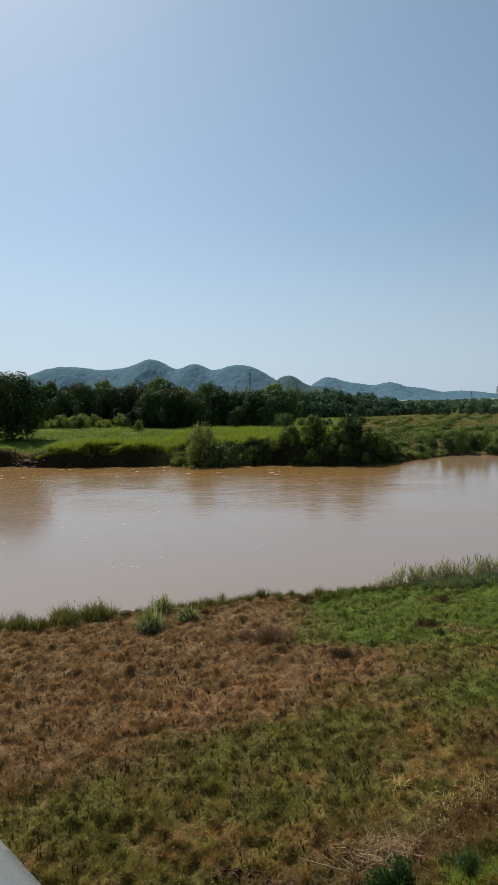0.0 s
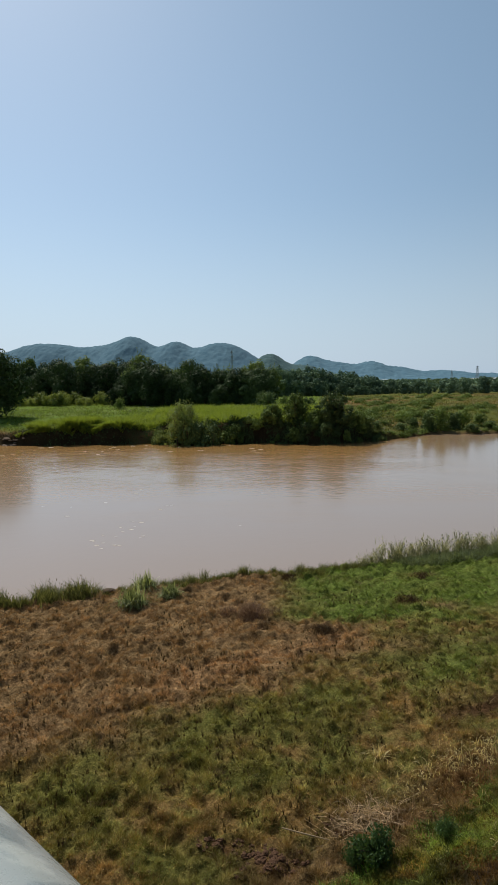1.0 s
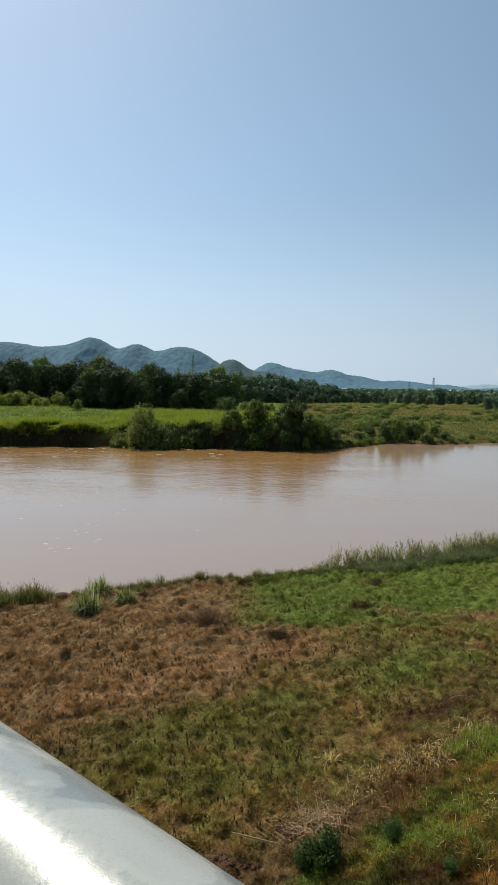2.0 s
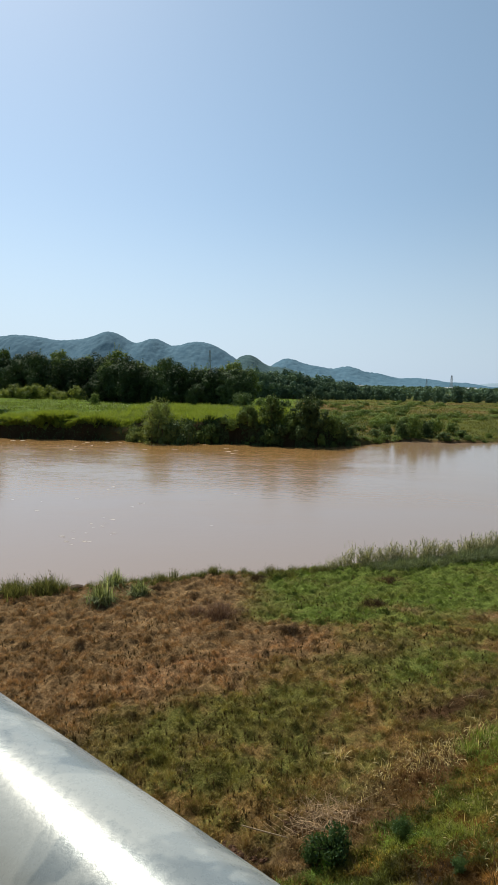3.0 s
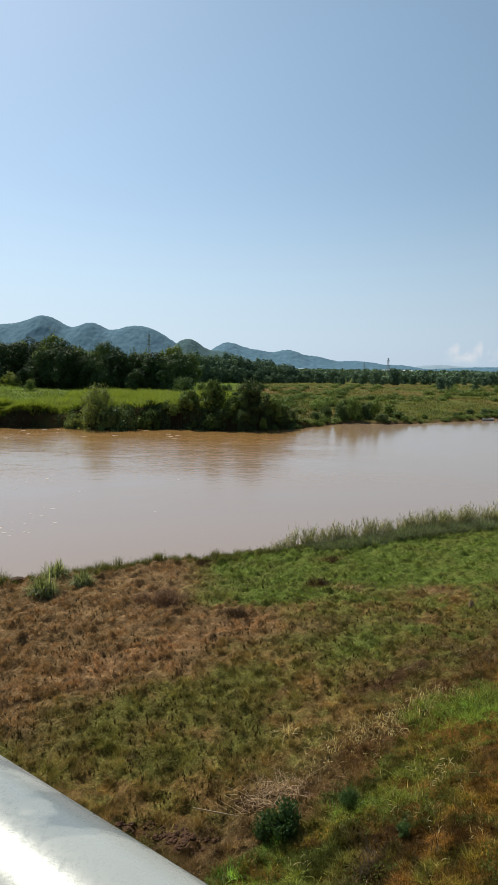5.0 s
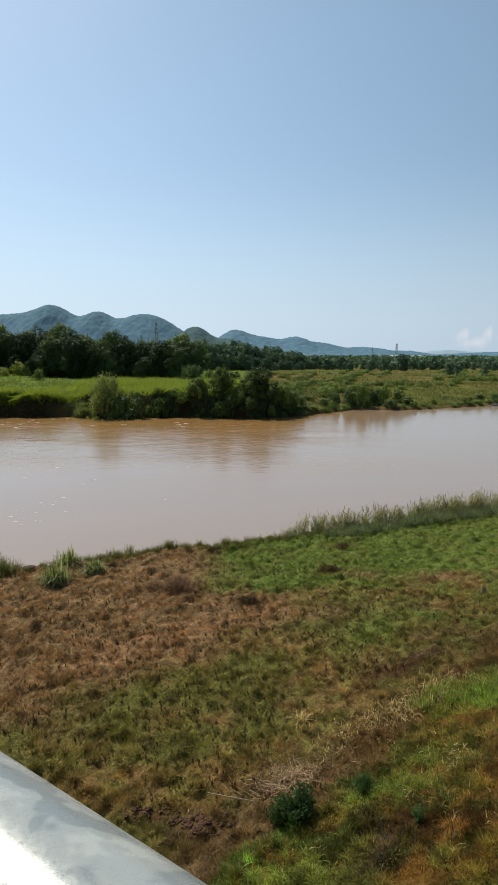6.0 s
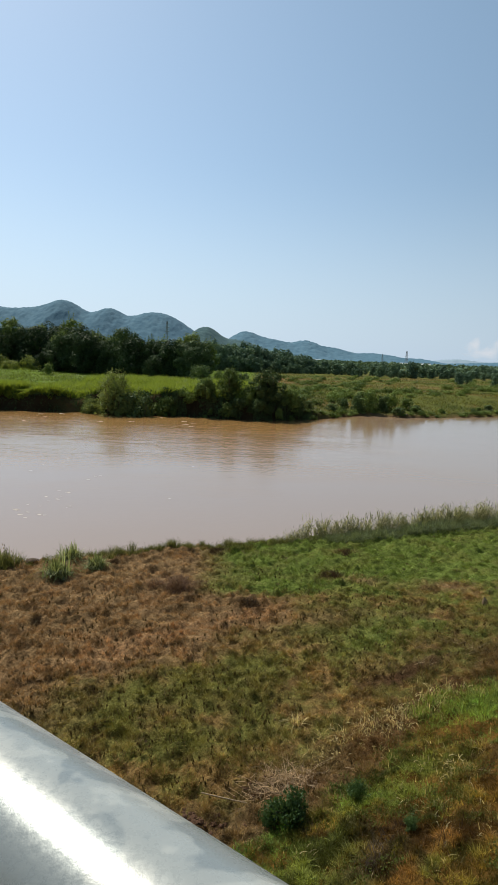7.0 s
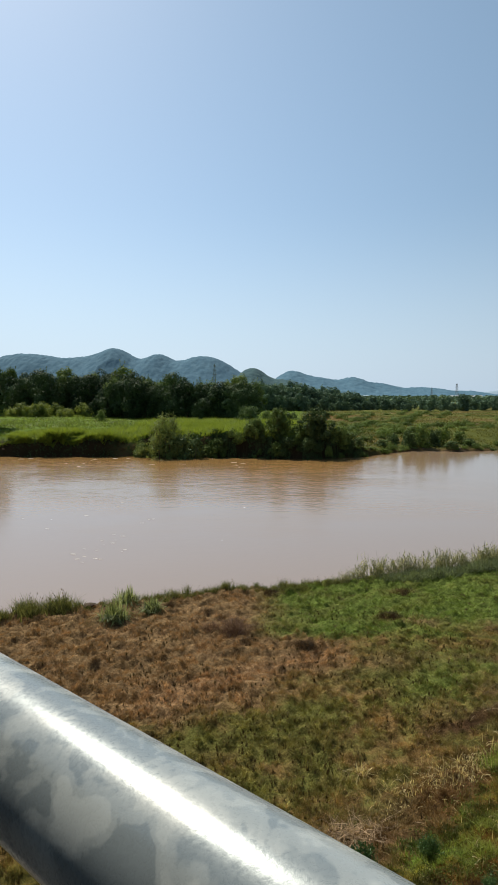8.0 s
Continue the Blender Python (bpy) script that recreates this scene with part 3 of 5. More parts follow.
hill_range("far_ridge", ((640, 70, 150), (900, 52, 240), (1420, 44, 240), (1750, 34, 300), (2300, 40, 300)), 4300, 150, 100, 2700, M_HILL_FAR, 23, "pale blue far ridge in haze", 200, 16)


# ---------------------------------------------------------------- trees
def tree_meshes(seed, height, width, lobes=9, puffs=9, leaves=26, leaf=0.42, mat=None, low=0.0, stems=1, lobe=(0.17, 0.27), spiky=0.0, hearts=30, taper=0.0, shoots=0):
    """Trunk with limbs, and a crown of lobes, each of many leafy sprays round a dense heart, as two meshes."""
    rng = np.random.default_rng(seed)
    pieces, ends, spines = [], [], []
    r0 = (0.020 * height + 0.03) / stems ** 0.5
    for k in range(stems):
        foot = np.array([rng.normal(), rng.normal(), 0]) * (0.06 * width if stems > 1 else 0)
        top = np.array([rng.normal(0, 0.06) * height, rng.normal(0, 0.06) * height, height * rng.uniform(0.65, 0.8)]) + foot * 3
        tt = np.linspace(0, 1, 7)[:, None]
        spine = foot + tt * (top - foot) + np.sin(tt * 3.0) * rng.normal(0, 0.02 * height, (1, 3)) * np.array([1, 1, 0])
        spines.append(spine)
        pieces.append(tube_arrays(spine, np.linspace(r0, r0 * 0.2, 7), 5))
    cs, ds, hs, hd = [], [], [], []
    for k in range(lobes):
        q = low + (1 - low) * (k + rng.uniform(0.1, 0.9)) / lobes
        an = k * 2.4 + rng.uniform(-0.6, 0.6)
        shape = math.sin(math.pi * min(1, 0.27 + 0.58 * q)) ** 0.7
        lr = width * rng.uniform(*lobe) * (0.75 + 0.4 * shape)
        lr *= 1 - 0.5 * taper * q
        rad = max(0.0, width * 0.5 * shape * (1 - taper * q) * rng.uniform(0.45, 1.0) - lr * 0.55)
        end = np.array([math.cos(an) * rad, math.sin(an) * rad, min(height * (0.08 + 0.86 * q), height - lr * 0.6)])
        ends.append(end)
        spine = spines[k % stems]
        b0 = spine[min(6, int(6 * min(0.85, max(0.1, q * 0.75))))]
        s = np.linspace(0, 1, 4)[:, None]
        limb = b0 + (end - b0) * s + np.array([0, 0, 0.04 * height]) * np.sin(s * np.pi)
        pieces.append(tube_arrays(limb, np.linspace(r0 * 0.4, 0.015, 4), 3))
        squash = np.array([1.0, 1.0, rng.uniform(0.8, 1.25)])
        deep = rand_dirs(rng, hearts)
        hs.append(end + deep * lr * rng.uniform(0.60, 0.95, (hearts, 1)) * squash)
        hd.append(deep)
        pd = rand_dirs(rng, puffs)
        pd[:, 2] = np.abs(pd[:, 2]) * np.where(rng.uniform(size=puffs) < 0.72, 1, -0.7)
        for p in pd:
            pc = end + p * lr * rng.uniform(0.75, 0.95) * squash
            pr = lr * rng.uniform(0.22, 0.40)
            d = rand_dirs(rng, leaves)
            reach = rng.uniform(0.2, 1.25, (leaves, 1))
            c = pc + d * pr * reach
            c[:, 2] += spiky * pr * rng.uniform(0, 1.5, leaves) * (d[:, 2] > 0.3)
            cs.append(c)
            ds.append(0.6 * d + 0.7 * p)
    # slim leafy shoots that stand up and out of the crown
    for k in range(shoots):
        root = ends[int(rng.integers(int(lobes * 0.35), lobes))]
        way = np.array([root[0] / width, root[1] / width, 0]) * 0.9 + np.array([rng.normal(0, 0.18), rng.normal(0, 0.18), 1.0])
        long = height * rng.uniform(0.12, 0.26)
        q = rng.uniform(0.25, 1.0, (12, 1))
        tip = root + way * long
        cs.append(root + way * long * q + rng.normal(0, 0.028 * height, (12, 3)) * (1.15 - q))
        ds.append(rand_dirs(rng, 12))
        pieces.append(tube_arrays(np.array([root, (root + tip) / 2 + rng.normal(0, 0.01 * height, 3), tip]), np.array([0.03, 0.02, 0.008]), 3))
    tv, tf = joined(pieces)
    c, d = np.concatenate(cs), np.concatenate(ds)
    c[:, 2] = np.maximum(c[:, 2], 0.05)
    # dense inner foliage, which keeps the light from passing straight through
    inner = rand_dirs(rng, 9 * lobes) * rng.uniform(0.1, 1.0, (9 * lobes, 1)) ** 0.4
    mid = np.mean(np.array(ends), axis=0)
    reach = np.std(np.array(ends), axis=0) * 1.1 + 0.05
    inner = mid + inner * reach
    inner[:, 2] = np.maximum(inner[:, 2], 0.05 * height)
    h = np.concatenate(hs)
    h[:, 2] = np.maximum(h[:, 2], 0.05)
    lv, lf = joined([leaf_quads(rng, c, leaf, 0.55, droop=0.4, normal=d, loose=0.32), leaf_quads(rng, h, leaf * 1.6, 0.7, normal=np.concatenate(hd), loose=0.3),
                     leaf_quads(rng, inner, min(0.13 * width, 1.1), 0.9)])
    return mesh_np("trunk", tv, tf, M_BARK, smooth=True), mesh_np("crown", lv, lf, mat or M_LEAF)


def make_tree(name, meshes, label, category="tree", group=""):
    ob = tagged(new(name), label, category, group)
    child(new("trunk", meshes[0]), ob)
    child(new("crown", meshes[1]), ob)
    return ob


def spot_m(x, y, scale, turn, sink=0.08, sz=1.0, z=None):
    z = float(ground_z(x, y)) if z is None else z
    return Matrix.Translation((x, y, z - sink)) @ Matrix.Rotation(turn, 4, "Z") @ Matrix.Diagonal((scale, scale, scale * sz, 1))


def scatter(protos, spots, rng, sink=0.08):
    """Spread copies of the things over the spots (x, y, scale, height factor); each first one takes its own last spot."""
    mine = {k: [] for k in range(len(protos))}
    for n, (x, y, s, sz) in enumerate(spots):
        k = n if n < len(protos) else int(rng.integers(len(protos)))
        mine[k].append(spot_m(x, y, s, rng.uniform(0, 6.28), sink, sz))
    for k, ms in mine.items():
        for m in ms[:-1]:
            copy_thing(protos[k], m)
        protos[k].matrix_basis = ms[-1]


rng = np.random.default_rng(5)
# the belt of tall trees behind the field
belt = [make_tree("tree", tree_meshes(100 + k, 12, 12, lobes=20, puffs=10, leaves=11, leaf=0.34, mat=M_LEAF_BELT, lobe=(0.12, 0.24), spiky=0.2, hearts=150),
                  "tall dark green broadleaf tree in a dense belt", "tree", "belt of trees behind the field") for k in range(5)]
# feathery rear trees; their lighter leaf colour also stands in for sunlit belt tops
tall = [make_tree("tree", tree_meshes(110 + k, 13, 9, lobes=20, puffs=9, leaves=11, leaf=0.42, mat=(M_LEAF_Y, M_LEAF_PALE)[k % 2], lobe=(0.12, 0.19), spiky=0.9, low=0.3, hearts=70, shoots=14),
                  "feathery yellow-green tree top rising behind the belt", "tree", "lighter trees behind the belt") for k in range(4)]
spots, back = [], []
x = -62.0
while x < -13:
    y = 158 + 0.60 * (-12 - x)
    spots.append((x, y + rng.uniform(0, 4), rng.choice([0.66, 0.78, 0.86, 0.95]) * rng.uniform(0.95, 1.06), rng.uniform(0.92, 1.06)))
    spots.append((x + rng.uniform(-2, 2), y + rng.uniform(4, 7), rng.uniform(0.62, 0.86), 1.0))
    if rng.uniform() < 0.12:
        spots.append((x + rng.uniform(-2, 2), y + rng.uniform(-5, -2), rng.uniform(0.34, 0.66), rng.uniform(0.85, 1.0)))
    back.append((x + rng.uniform(-2, 2), y + rng.uniform(6, 11), rng.uniform(0.66, 0.98), 1.0))
    x += rng.uniform(2.0, 3.8)
spots.append((-36.5, 176, 1.04, 1.06))
for x in np.arange(-134, -58, 3.6):
    spots.append((x + rng.uniform(-2, 2), 222 + rng.uniform(-6, 6), rng.uniform(0.70, 1.2), rng.uniform(0.9, 1.1)))
    spots.append((x + rng.uniform(-2, 2), 236 + rng.uniform(-6, 6), rng.uniform(0.85, 1.3), 1.05))
for x in np.arange(-128, -62, 11.0):
    back.append((x + rng.uniform(-4, 4), 240 + rng.uniform(-6, 6), rng.uniform(1.1, 1.35), 1.05))
scatter(belt, spots, rng)
scatter(tall, back, rng)

big = make_tree("tree", tree_meshes(170, 13.5, 17, lobes=44, puffs=10, leaves=16, leaf=0.40, mat=M_LEAF, lobe=(0.10, 0.18), hearts=130, low=0.06, spiky=0.1), "large dark broad tree at the edge of the river bank", "tree")
big.matrix_basis = spot_m(-66.0, 116, 0.98, 0.4)

umbrella = make_tree("tree", tree_meshes(180, 18, 5.5, lobes=7, puffs=7, leaves=10, leaf=0.38, mat=M_LEAF, low=0.86, lobe=(0.10, 0.17), hearts=2), "tall thin tree with a flat crown above the others", "tree")
umbrella.matrix_basis = spot_m(-89.8, 150, 1.0, 1.0)

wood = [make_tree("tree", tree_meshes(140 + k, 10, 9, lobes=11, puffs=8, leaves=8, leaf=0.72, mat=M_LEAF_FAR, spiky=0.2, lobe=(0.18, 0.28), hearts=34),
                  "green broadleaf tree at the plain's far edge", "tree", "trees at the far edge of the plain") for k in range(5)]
spots = []
for x in np.arange(-18, 46, 2.7):
    y = 270 + 0.62 * (x + 16)
    full = 1.22 - 0.26 * float(sstep(-4, 12, np.array(x))) - 0.44 * float(sstep(10, 44, np.array(x)))
    spots.append((x + rng.uniform(-1, 1), y + rng.uniform(-5, 3), full * rng.uniform(0.45, 0.75), rng.uniform(0.8, 1.0)))
    spots.append((x + rng.uniform(-2, 2), y + rng.uniform(8, 14), full * rng.uniform(0.8, 1.05), 1.0))
    spots.append((x + rng.uniform(-2, 2), y + rng.uniform(20, 30), full * rng.uniform(0.9, 1.2), 1.0))
for k in range(150):
    x = rng.uniform(40, 215)
    thick = float(fbm(np.array(x * 0.045), np.array(2.0), 45, 2))
    y = 300 + 0.2 * (x - 42) + rng.uniform(-20, 42)
    if k % 3 and thick < 0.42:
        continue
    spots.append((x, y, (0.30 + 0.55 * thick) * rng.uniform(0.6, 1.25), rng.uniform(0.7, 1.0)))
for x in (74, 79, 88, 97, 101, 113):
    spots.append((x, 222 + rng.uniform(-6, 6), rng.uniform(0.38, 0.62), 1.0))
scatter(wood, spots, rng)


def build_far_woods():
    """The closed woods beyond, up to the foot of the hills."""
    rng = np.random.default_rng(8)
    n = 900
    y = 330 * np.exp(rng.uniform(0, 1.7, n))
    x = y * rng.uniform(-0.62, 0.62, n)
    h = rng.uniform(4, 7.5, n)
    k = 34
    d = rand_dirs(rng, n * k)
    d[:, 2] = np.abs(d[:, 2])
    cx, cy, ch = np.repeat(x, k), np.repeat(y, k), np.repeat(h, k)
    c = np.stack([cx + d[:, 0] * 5.5, cy + d[:, 1] * 5.5, PLAIN + ch * (0.25 + 0.75 * d[:, 2] * rng.uniform(0.5, 1.05, n * k))], 1)
    v, f = leaf_quads(rng, c, 1.7 * (0.6 + cy / 700), 0.7, normal=d, loose=0.7)
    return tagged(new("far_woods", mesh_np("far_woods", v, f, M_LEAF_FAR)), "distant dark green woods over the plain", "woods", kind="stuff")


build_far_woods()

# bushes along the far bank and over the plain
shrubs = [make_tree("shrub", tree_meshes(200 + k, 4, 4.6, lobes=10, puffs=8, leaves=18, leaf=0.30, mat=(M_LEAF_Y, M_LEAF_BANK)[k % 2], stems=4, spiky=0.8),
                    "leafy green shrub on the river bank", "shrub", "shrubs along the far bank") for k in range(6)]
spots = [(-26.0, 96.5, 0.7, 1.0), (-17.8, 94.6, 1.15, 1.0), (-24.0, 95.2, 0.6, 0.9)]
for x in np.arange(-16.5, 8, 1.5):
    spots.append((x + rng.uniform(-0.6, 0.6), float(far_edge(x)) + rng.uniform(0.2, 1.4), rng.uniform(0.26, 0.66), rng.uniform(0.6, 1.0)))
for x in np.arange(-14, 9, 2.6):
    spots.append((x, float(far_edge(x)) + rng.uniform(1.5, 2.6), rng.uniform(0.3, 0.45), 0.9))
spots += [(6.6, 98.0, 0.75, 0.9), (8.0, 99.2, 0.6, 0.9), (9.5, 101.0, 0.45, 0.8)]
spots += [(19.5, 112.0, 0.75, 1.0), (22.0, 112.8, 0.85, 1.1), (24.5, 114, 0.7, 1.0), (17.0, 113, 0.6, 0.9), (26.5, 116, 0.8, 1.0), (30, 117.5, 0.7, 0.8)]
spots += [(-11.5, 140, 1.1, 1.0), (-8, 139, 0.8, 1.0), (-6, 141, 0.9, 1.0), (-2.5, 143, 0.8, 0.9), (-54, 160, 0.75, 1.0), (-13.5, 143, 0.9, 1.2)]
for k in range(22):
    x = rng.uniform(14, 62)
    spots.append((x, float(far_edge(x)) + rng.uniform(1.0, 6), rng.uniform(0.25, 0.7), rng.uniform(0.45, 0.7)))
scatter(shrubs, spots, rng)

bank = [(-22.0, 95.8, 8.0, 13.5, 300, "tall pale green bush leaning over the water"), (-19.2, 95.0, 4.6, 7.8, 306, "spreading pale green bush leaning over the water"),
        (-25.4, 96.0, 3.6, 4.6, 307, "low pale green bush on the river bank"), (-17.2, 95.2, 3.2, 4.4, 308, "low pale green bush on the river bank"), (-13.5, 96.4, 3.0, 4.6, 309, "low green bush on the river bank"), (-3.7, 98.2, 4.9, 6.0, 301, "rounded green bush on the river bank"),
        (2.3, 97.6, 4.9, 7.8, 302, "dense dark green bush on the river bank"), (6.2, 98.2, 2.6, 4.8, 303, "low dark green bush on the river bank"),
        (-0.6, 97.2, 2.4, 4.4, 304, "low green bush between two taller ones"), (-7.4, 97.4, 3.0, 4.6, 305, "low green bush on the river bank")]
for x, y, h, w, sd, label in bank:
    b = make_tree("bush", tree_meshes(sd, h, w, lobes=30, puffs=10, leaves=18, leaf=0.24, mat=M_LEAF_BANK if sd == 302 else M_LEAF_BUSH if sd in (300, 306, 307, 308) else M_LEAF_Y, stems=5, lobe=(0.07, 0.15), spiky=1.8, hearts=22, taper=0.62 if sd in (300, 306) else 0.3, shoots={300: 46, 306: 26, 301: 12, 302: 10}.get(sd, 6)), label, "bush")
    b.matrix_basis = spot_m(x, y, 1.0, 0.0, 0.25)

low_shrubs = [make_tree("shrub", tree_meshes(230 + k, 1.5, 4.8, lobes=9, puffs=8, leaves=12, leaf=0.24, mat=(M_LEAF_Y, M_LEAF_PALE)[k % 2], stems=3, spiky=0.5, lobe=(0.14, 0.24), hearts=10),
                        "low green shrub on the rough plain", "shrub", "shrubs over the plain") for k in range(5)]
spots = []
while len(spots) < 220:
    y = 108 * math.exp(rng.uniform(0, 0.95))
    x = rng.uniform(4, 0.62 * y)
    if y > far_edge(np.array(x)) + 3 and float(fbm(np.array(x * 0.05), np.array(y * 0.11), 58)) > 0.47:
        spots.append((x, y, rng.uniform(0.4, 1.15), rng.uniform(0.5, 0.9)))
for x in np.arange(9, 66, 0.9):
    if float(fbm(np.array(x * 0.21), np.array(4.0), 59)) > 0.42:
        spots.append((x + rng.uniform(-0.4, 0.4), float(far_edge(np.array(x))) + rng.uniform(0.5, 2.2), rng.uniform(0.25, 0.6), rng.uniform(0.5, 0.9)))
scatter(low_shrubs, spots, rng)

pale_shrubs = [make_tree("shrub", tree_meshes(250 + k, 4.2, 6.0, lobes=9, puffs=8, leaves=22, leaf=0.4, mat=M_CREEPER, stems=3, spiky=0.8),
                         "bright green shrub before the trees", "shrub", "bright shrubs before the trees") for k in range(3)]
scatter(pale_shrubs, [(x + rng.uniform(-1, 1), 192 + rng.uniform(-4, 6), rng.uniform(0.5, 1.1), 0.9) for x in np.arange(-108, -70, 1.5)], rng)


def build_maize():
    rng = np.random.default_rng(9)
    n = 26000
    x = rng.uniform(-50, 2, n)
    y0 = far_edge(x) + 1.6 + 3.2 * fbm(x * 0.35, x * 0 + 2.0, 73, 2) * sstep(-34, -27, x)
    y1 = np.where(x < -34, far_edge(x) + 9.5, 143 + np.clip(-9.5 - x, 0, 40) * 0.55)
    y = y0 + (y1 - y0) * rng.uniform(0, 1, n) ** 1.5
    y = np.round(y / 0.9) * 0.9 + rng.normal(0, 0.12, n)
    keep = (fbm(x * 0.55, y * 0.35, 71, 3) > 0.40) & (y < y1)
    x, y = x[keep], y[keep]
    tall = 0.55 + 1.35 * sstep(0.34, 0.68, fbm(x * 0.6, y * 0.4, 72, 3)) - 0.35 * (x < -42)
    base = np.repeat(np.stack([x, y, ground_z(x, y)], 1), 5, axis=0)
    v, f, _ = blades(rng, base, np.repeat(tall * 0.85, 5), 0.15, 0.34, 1.0, None, 2)
    return tagged(new("maize_field", mesh_np("maize_field", v, f, M_CORN)), "bright green field of young maize", "crop", kind="stuff")


def build_plain_grass():
    rng = np.random.default_rng(10)
    n = 150000
    y = 92 * np.exp(rng.uniform(0, 1.15, n))
    x = rng.uniform(-0.62, 0.66, n) * y
    d = y - far_edge(x)
    keep = (d > 1.0) & ~((x < 2) & (x > -35) & (y < 140) & (d > 3)) & (fbm(x * 0.3, y * 0.3, 75) > 0.40)
    keep |= (d > 0.6) & (d < 3.0) & (x < 10)
    x, y = x[keep], y[keep]
    tint = ground_tint(x, y) * np.where(x < 2, rng.uniform(0.6, 1.4, len(x)), rng.uniform(0.7, 1.6, len(x)))[:, None]
    v, f, tv = blades(rng, np.stack([x, y, ground_z(x, y) - 0.03], 1), 0.42 * rng.uniform(0.5, 1.5, len(x)), 0.16, 0.7, 0.6, tint, 1)
    return tagged(new("rough_grass", mesh_np("rough_grass", v, f, M_BLADE, tv)), "rough grass and weeds over the far plain", "grass", kind="stuff")


def build_bank_growth():
    """Hanging grass and leafy tangle on the steep face of the far bank."""
    rng = np.random.default_rng(17)
    n = 26000
    x = rng.uniform(-62, 10, n)
    d = rng.uniform(-0.1, 2.6, n)
    y = far_edge(x) + d
    thick = np.where(x > -30, 1.5, 0.5) * sstep(0.30, 0.72, fbm(x * 0.55, x * 0 + 0.6 * d, 76, 3))
    keep = (fbm(x * 0.8, d * 0.9, 77, 3) > 0.36) & ~((x < -47) & (x > -57) & (d < 1.6)) & ~((np.abs(x + 28.5) < 1.6) & (rng.uniform(size=n) < 0.7)) & ~((x < -29) & (rng.uniform(size=n) < 0.75))
    x, y, thick = x[keep], y[keep], thick[keep]
    n = len(x)
    c = np.stack([x, y - 0.5 * thick * rng.uniform(0, 1, n), ground_z(x, y) + thick * rng.uniform(0, 1, n)], 1)
    out = np.tile(np.array([[0.0, -0.8, 0.7]]), (n, 1))
    v, f = leaf_quads(rng, c, 0.30, 0.45, droop=0.9, normal=out, loose=0.7)
    return tagged(new("bank_growth", mesh_np("bank_growth", v, f, M_LEAF)), "dark tangled growth hanging down the steep river bank", "undergrowth", kind="stuff")


build_maize()
build_plain_grass()
build_bank_growth()


# ---------------------------------------------------------------- power line, houses
def bar(bm, p, q, r):
    p, q = Vector(p), Vector(q)
    m = Matrix.Translation((p + q) / 2) @ (q - p).to_track_quat("Z", "Y").to_matrix().to_4x4()
    bmesh.ops.create_cube(bm, size=1.0, matrix=m @ Matrix.Diagonal((r, r, (q - p).length, 1)))


def make_pylon(height, width, r):
    ob = tagged(new("pylon"), "grey lattice steel power pylon in the distance", "pylon", "power pylons")
    for sx, sy in ((-1, -1), (1, -1), (1, 1), (-1, 1)):
        bm = bmesh.new()
        bar(bm, (sx * width / 2, sy * width / 2, 0), (sx * width * 0.12, sy * width * 0.12, height), r)
        part("leg", bm, M_STEEL, ob)
    bm = bmesh.new()
    n = 8
    for k in range(n):
        z0, z1 = height * k / n, height * (k + 1) / n
        w0, w1 = width * (0.5 - 0.38 * k / n), width * (0.5 - 0.38 * (k + 1) / n)
        for sy in (-1, 1):
            bar(bm, (-w0, sy * w0, z0), (w1, sy * w1, z1), r * 0.6)
            bar(bm, (w0, sy * w0, z0), (-w1, sy * w1, z1), r * 0.6)
            bar(bm, (sy * w0, -w0, z0), (sy * w1, w1, z1), r * 0.6)
    part("bracing", bm, M_STEEL, ob)
    for zz, ln in ((0.72, 0.62), (0.83, 0.52), (0.94, 0.42)):
        bm = bmesh.new()
        bar(bm, (-width * ln, 0, height * zz), (width * ln, 0, height * zz), r)
        bar(bm, (-width * ln, 0, height * zz), (0, 0, height * (zz + 0.05)), r * 0.6)
        bar(bm, (width * ln, 0, height * zz), (0, 0, height * (zz + 0.05)), r * 0.6)
        part("cross_arm", bm, M_STEEL, ob)
    return ob


pylon = make_pylon(30, 6.0, 0.30)
copy_thing(pylon, pose(420, 2000, 3.0, 0, 0, 20))
copy_thing(pylon, Matrix.Translation((-92, 645, 3.0)) @ Matrix.Diagonal((0.6, 0.6, 1.32, 1)))
pylon.matrix_basis = pose(324, 1300, 2.9, 0, 0, 15)

M_WALL = mat_rough("whitewash", (0.62, 0.62, 0.60), (0.78, 0.78, 0.76), 0.8)
M_ROOF = mat_rough("pale_sheet_roof", (0.55, 0.57, 0.58), (0.72, 0.73, 0.74), 0.6, 0.5)
M_DARK = mat_rough("dark_opening", (0.02, 0.02, 0.02), (0.05, 0.05, 0.05), 2.0)


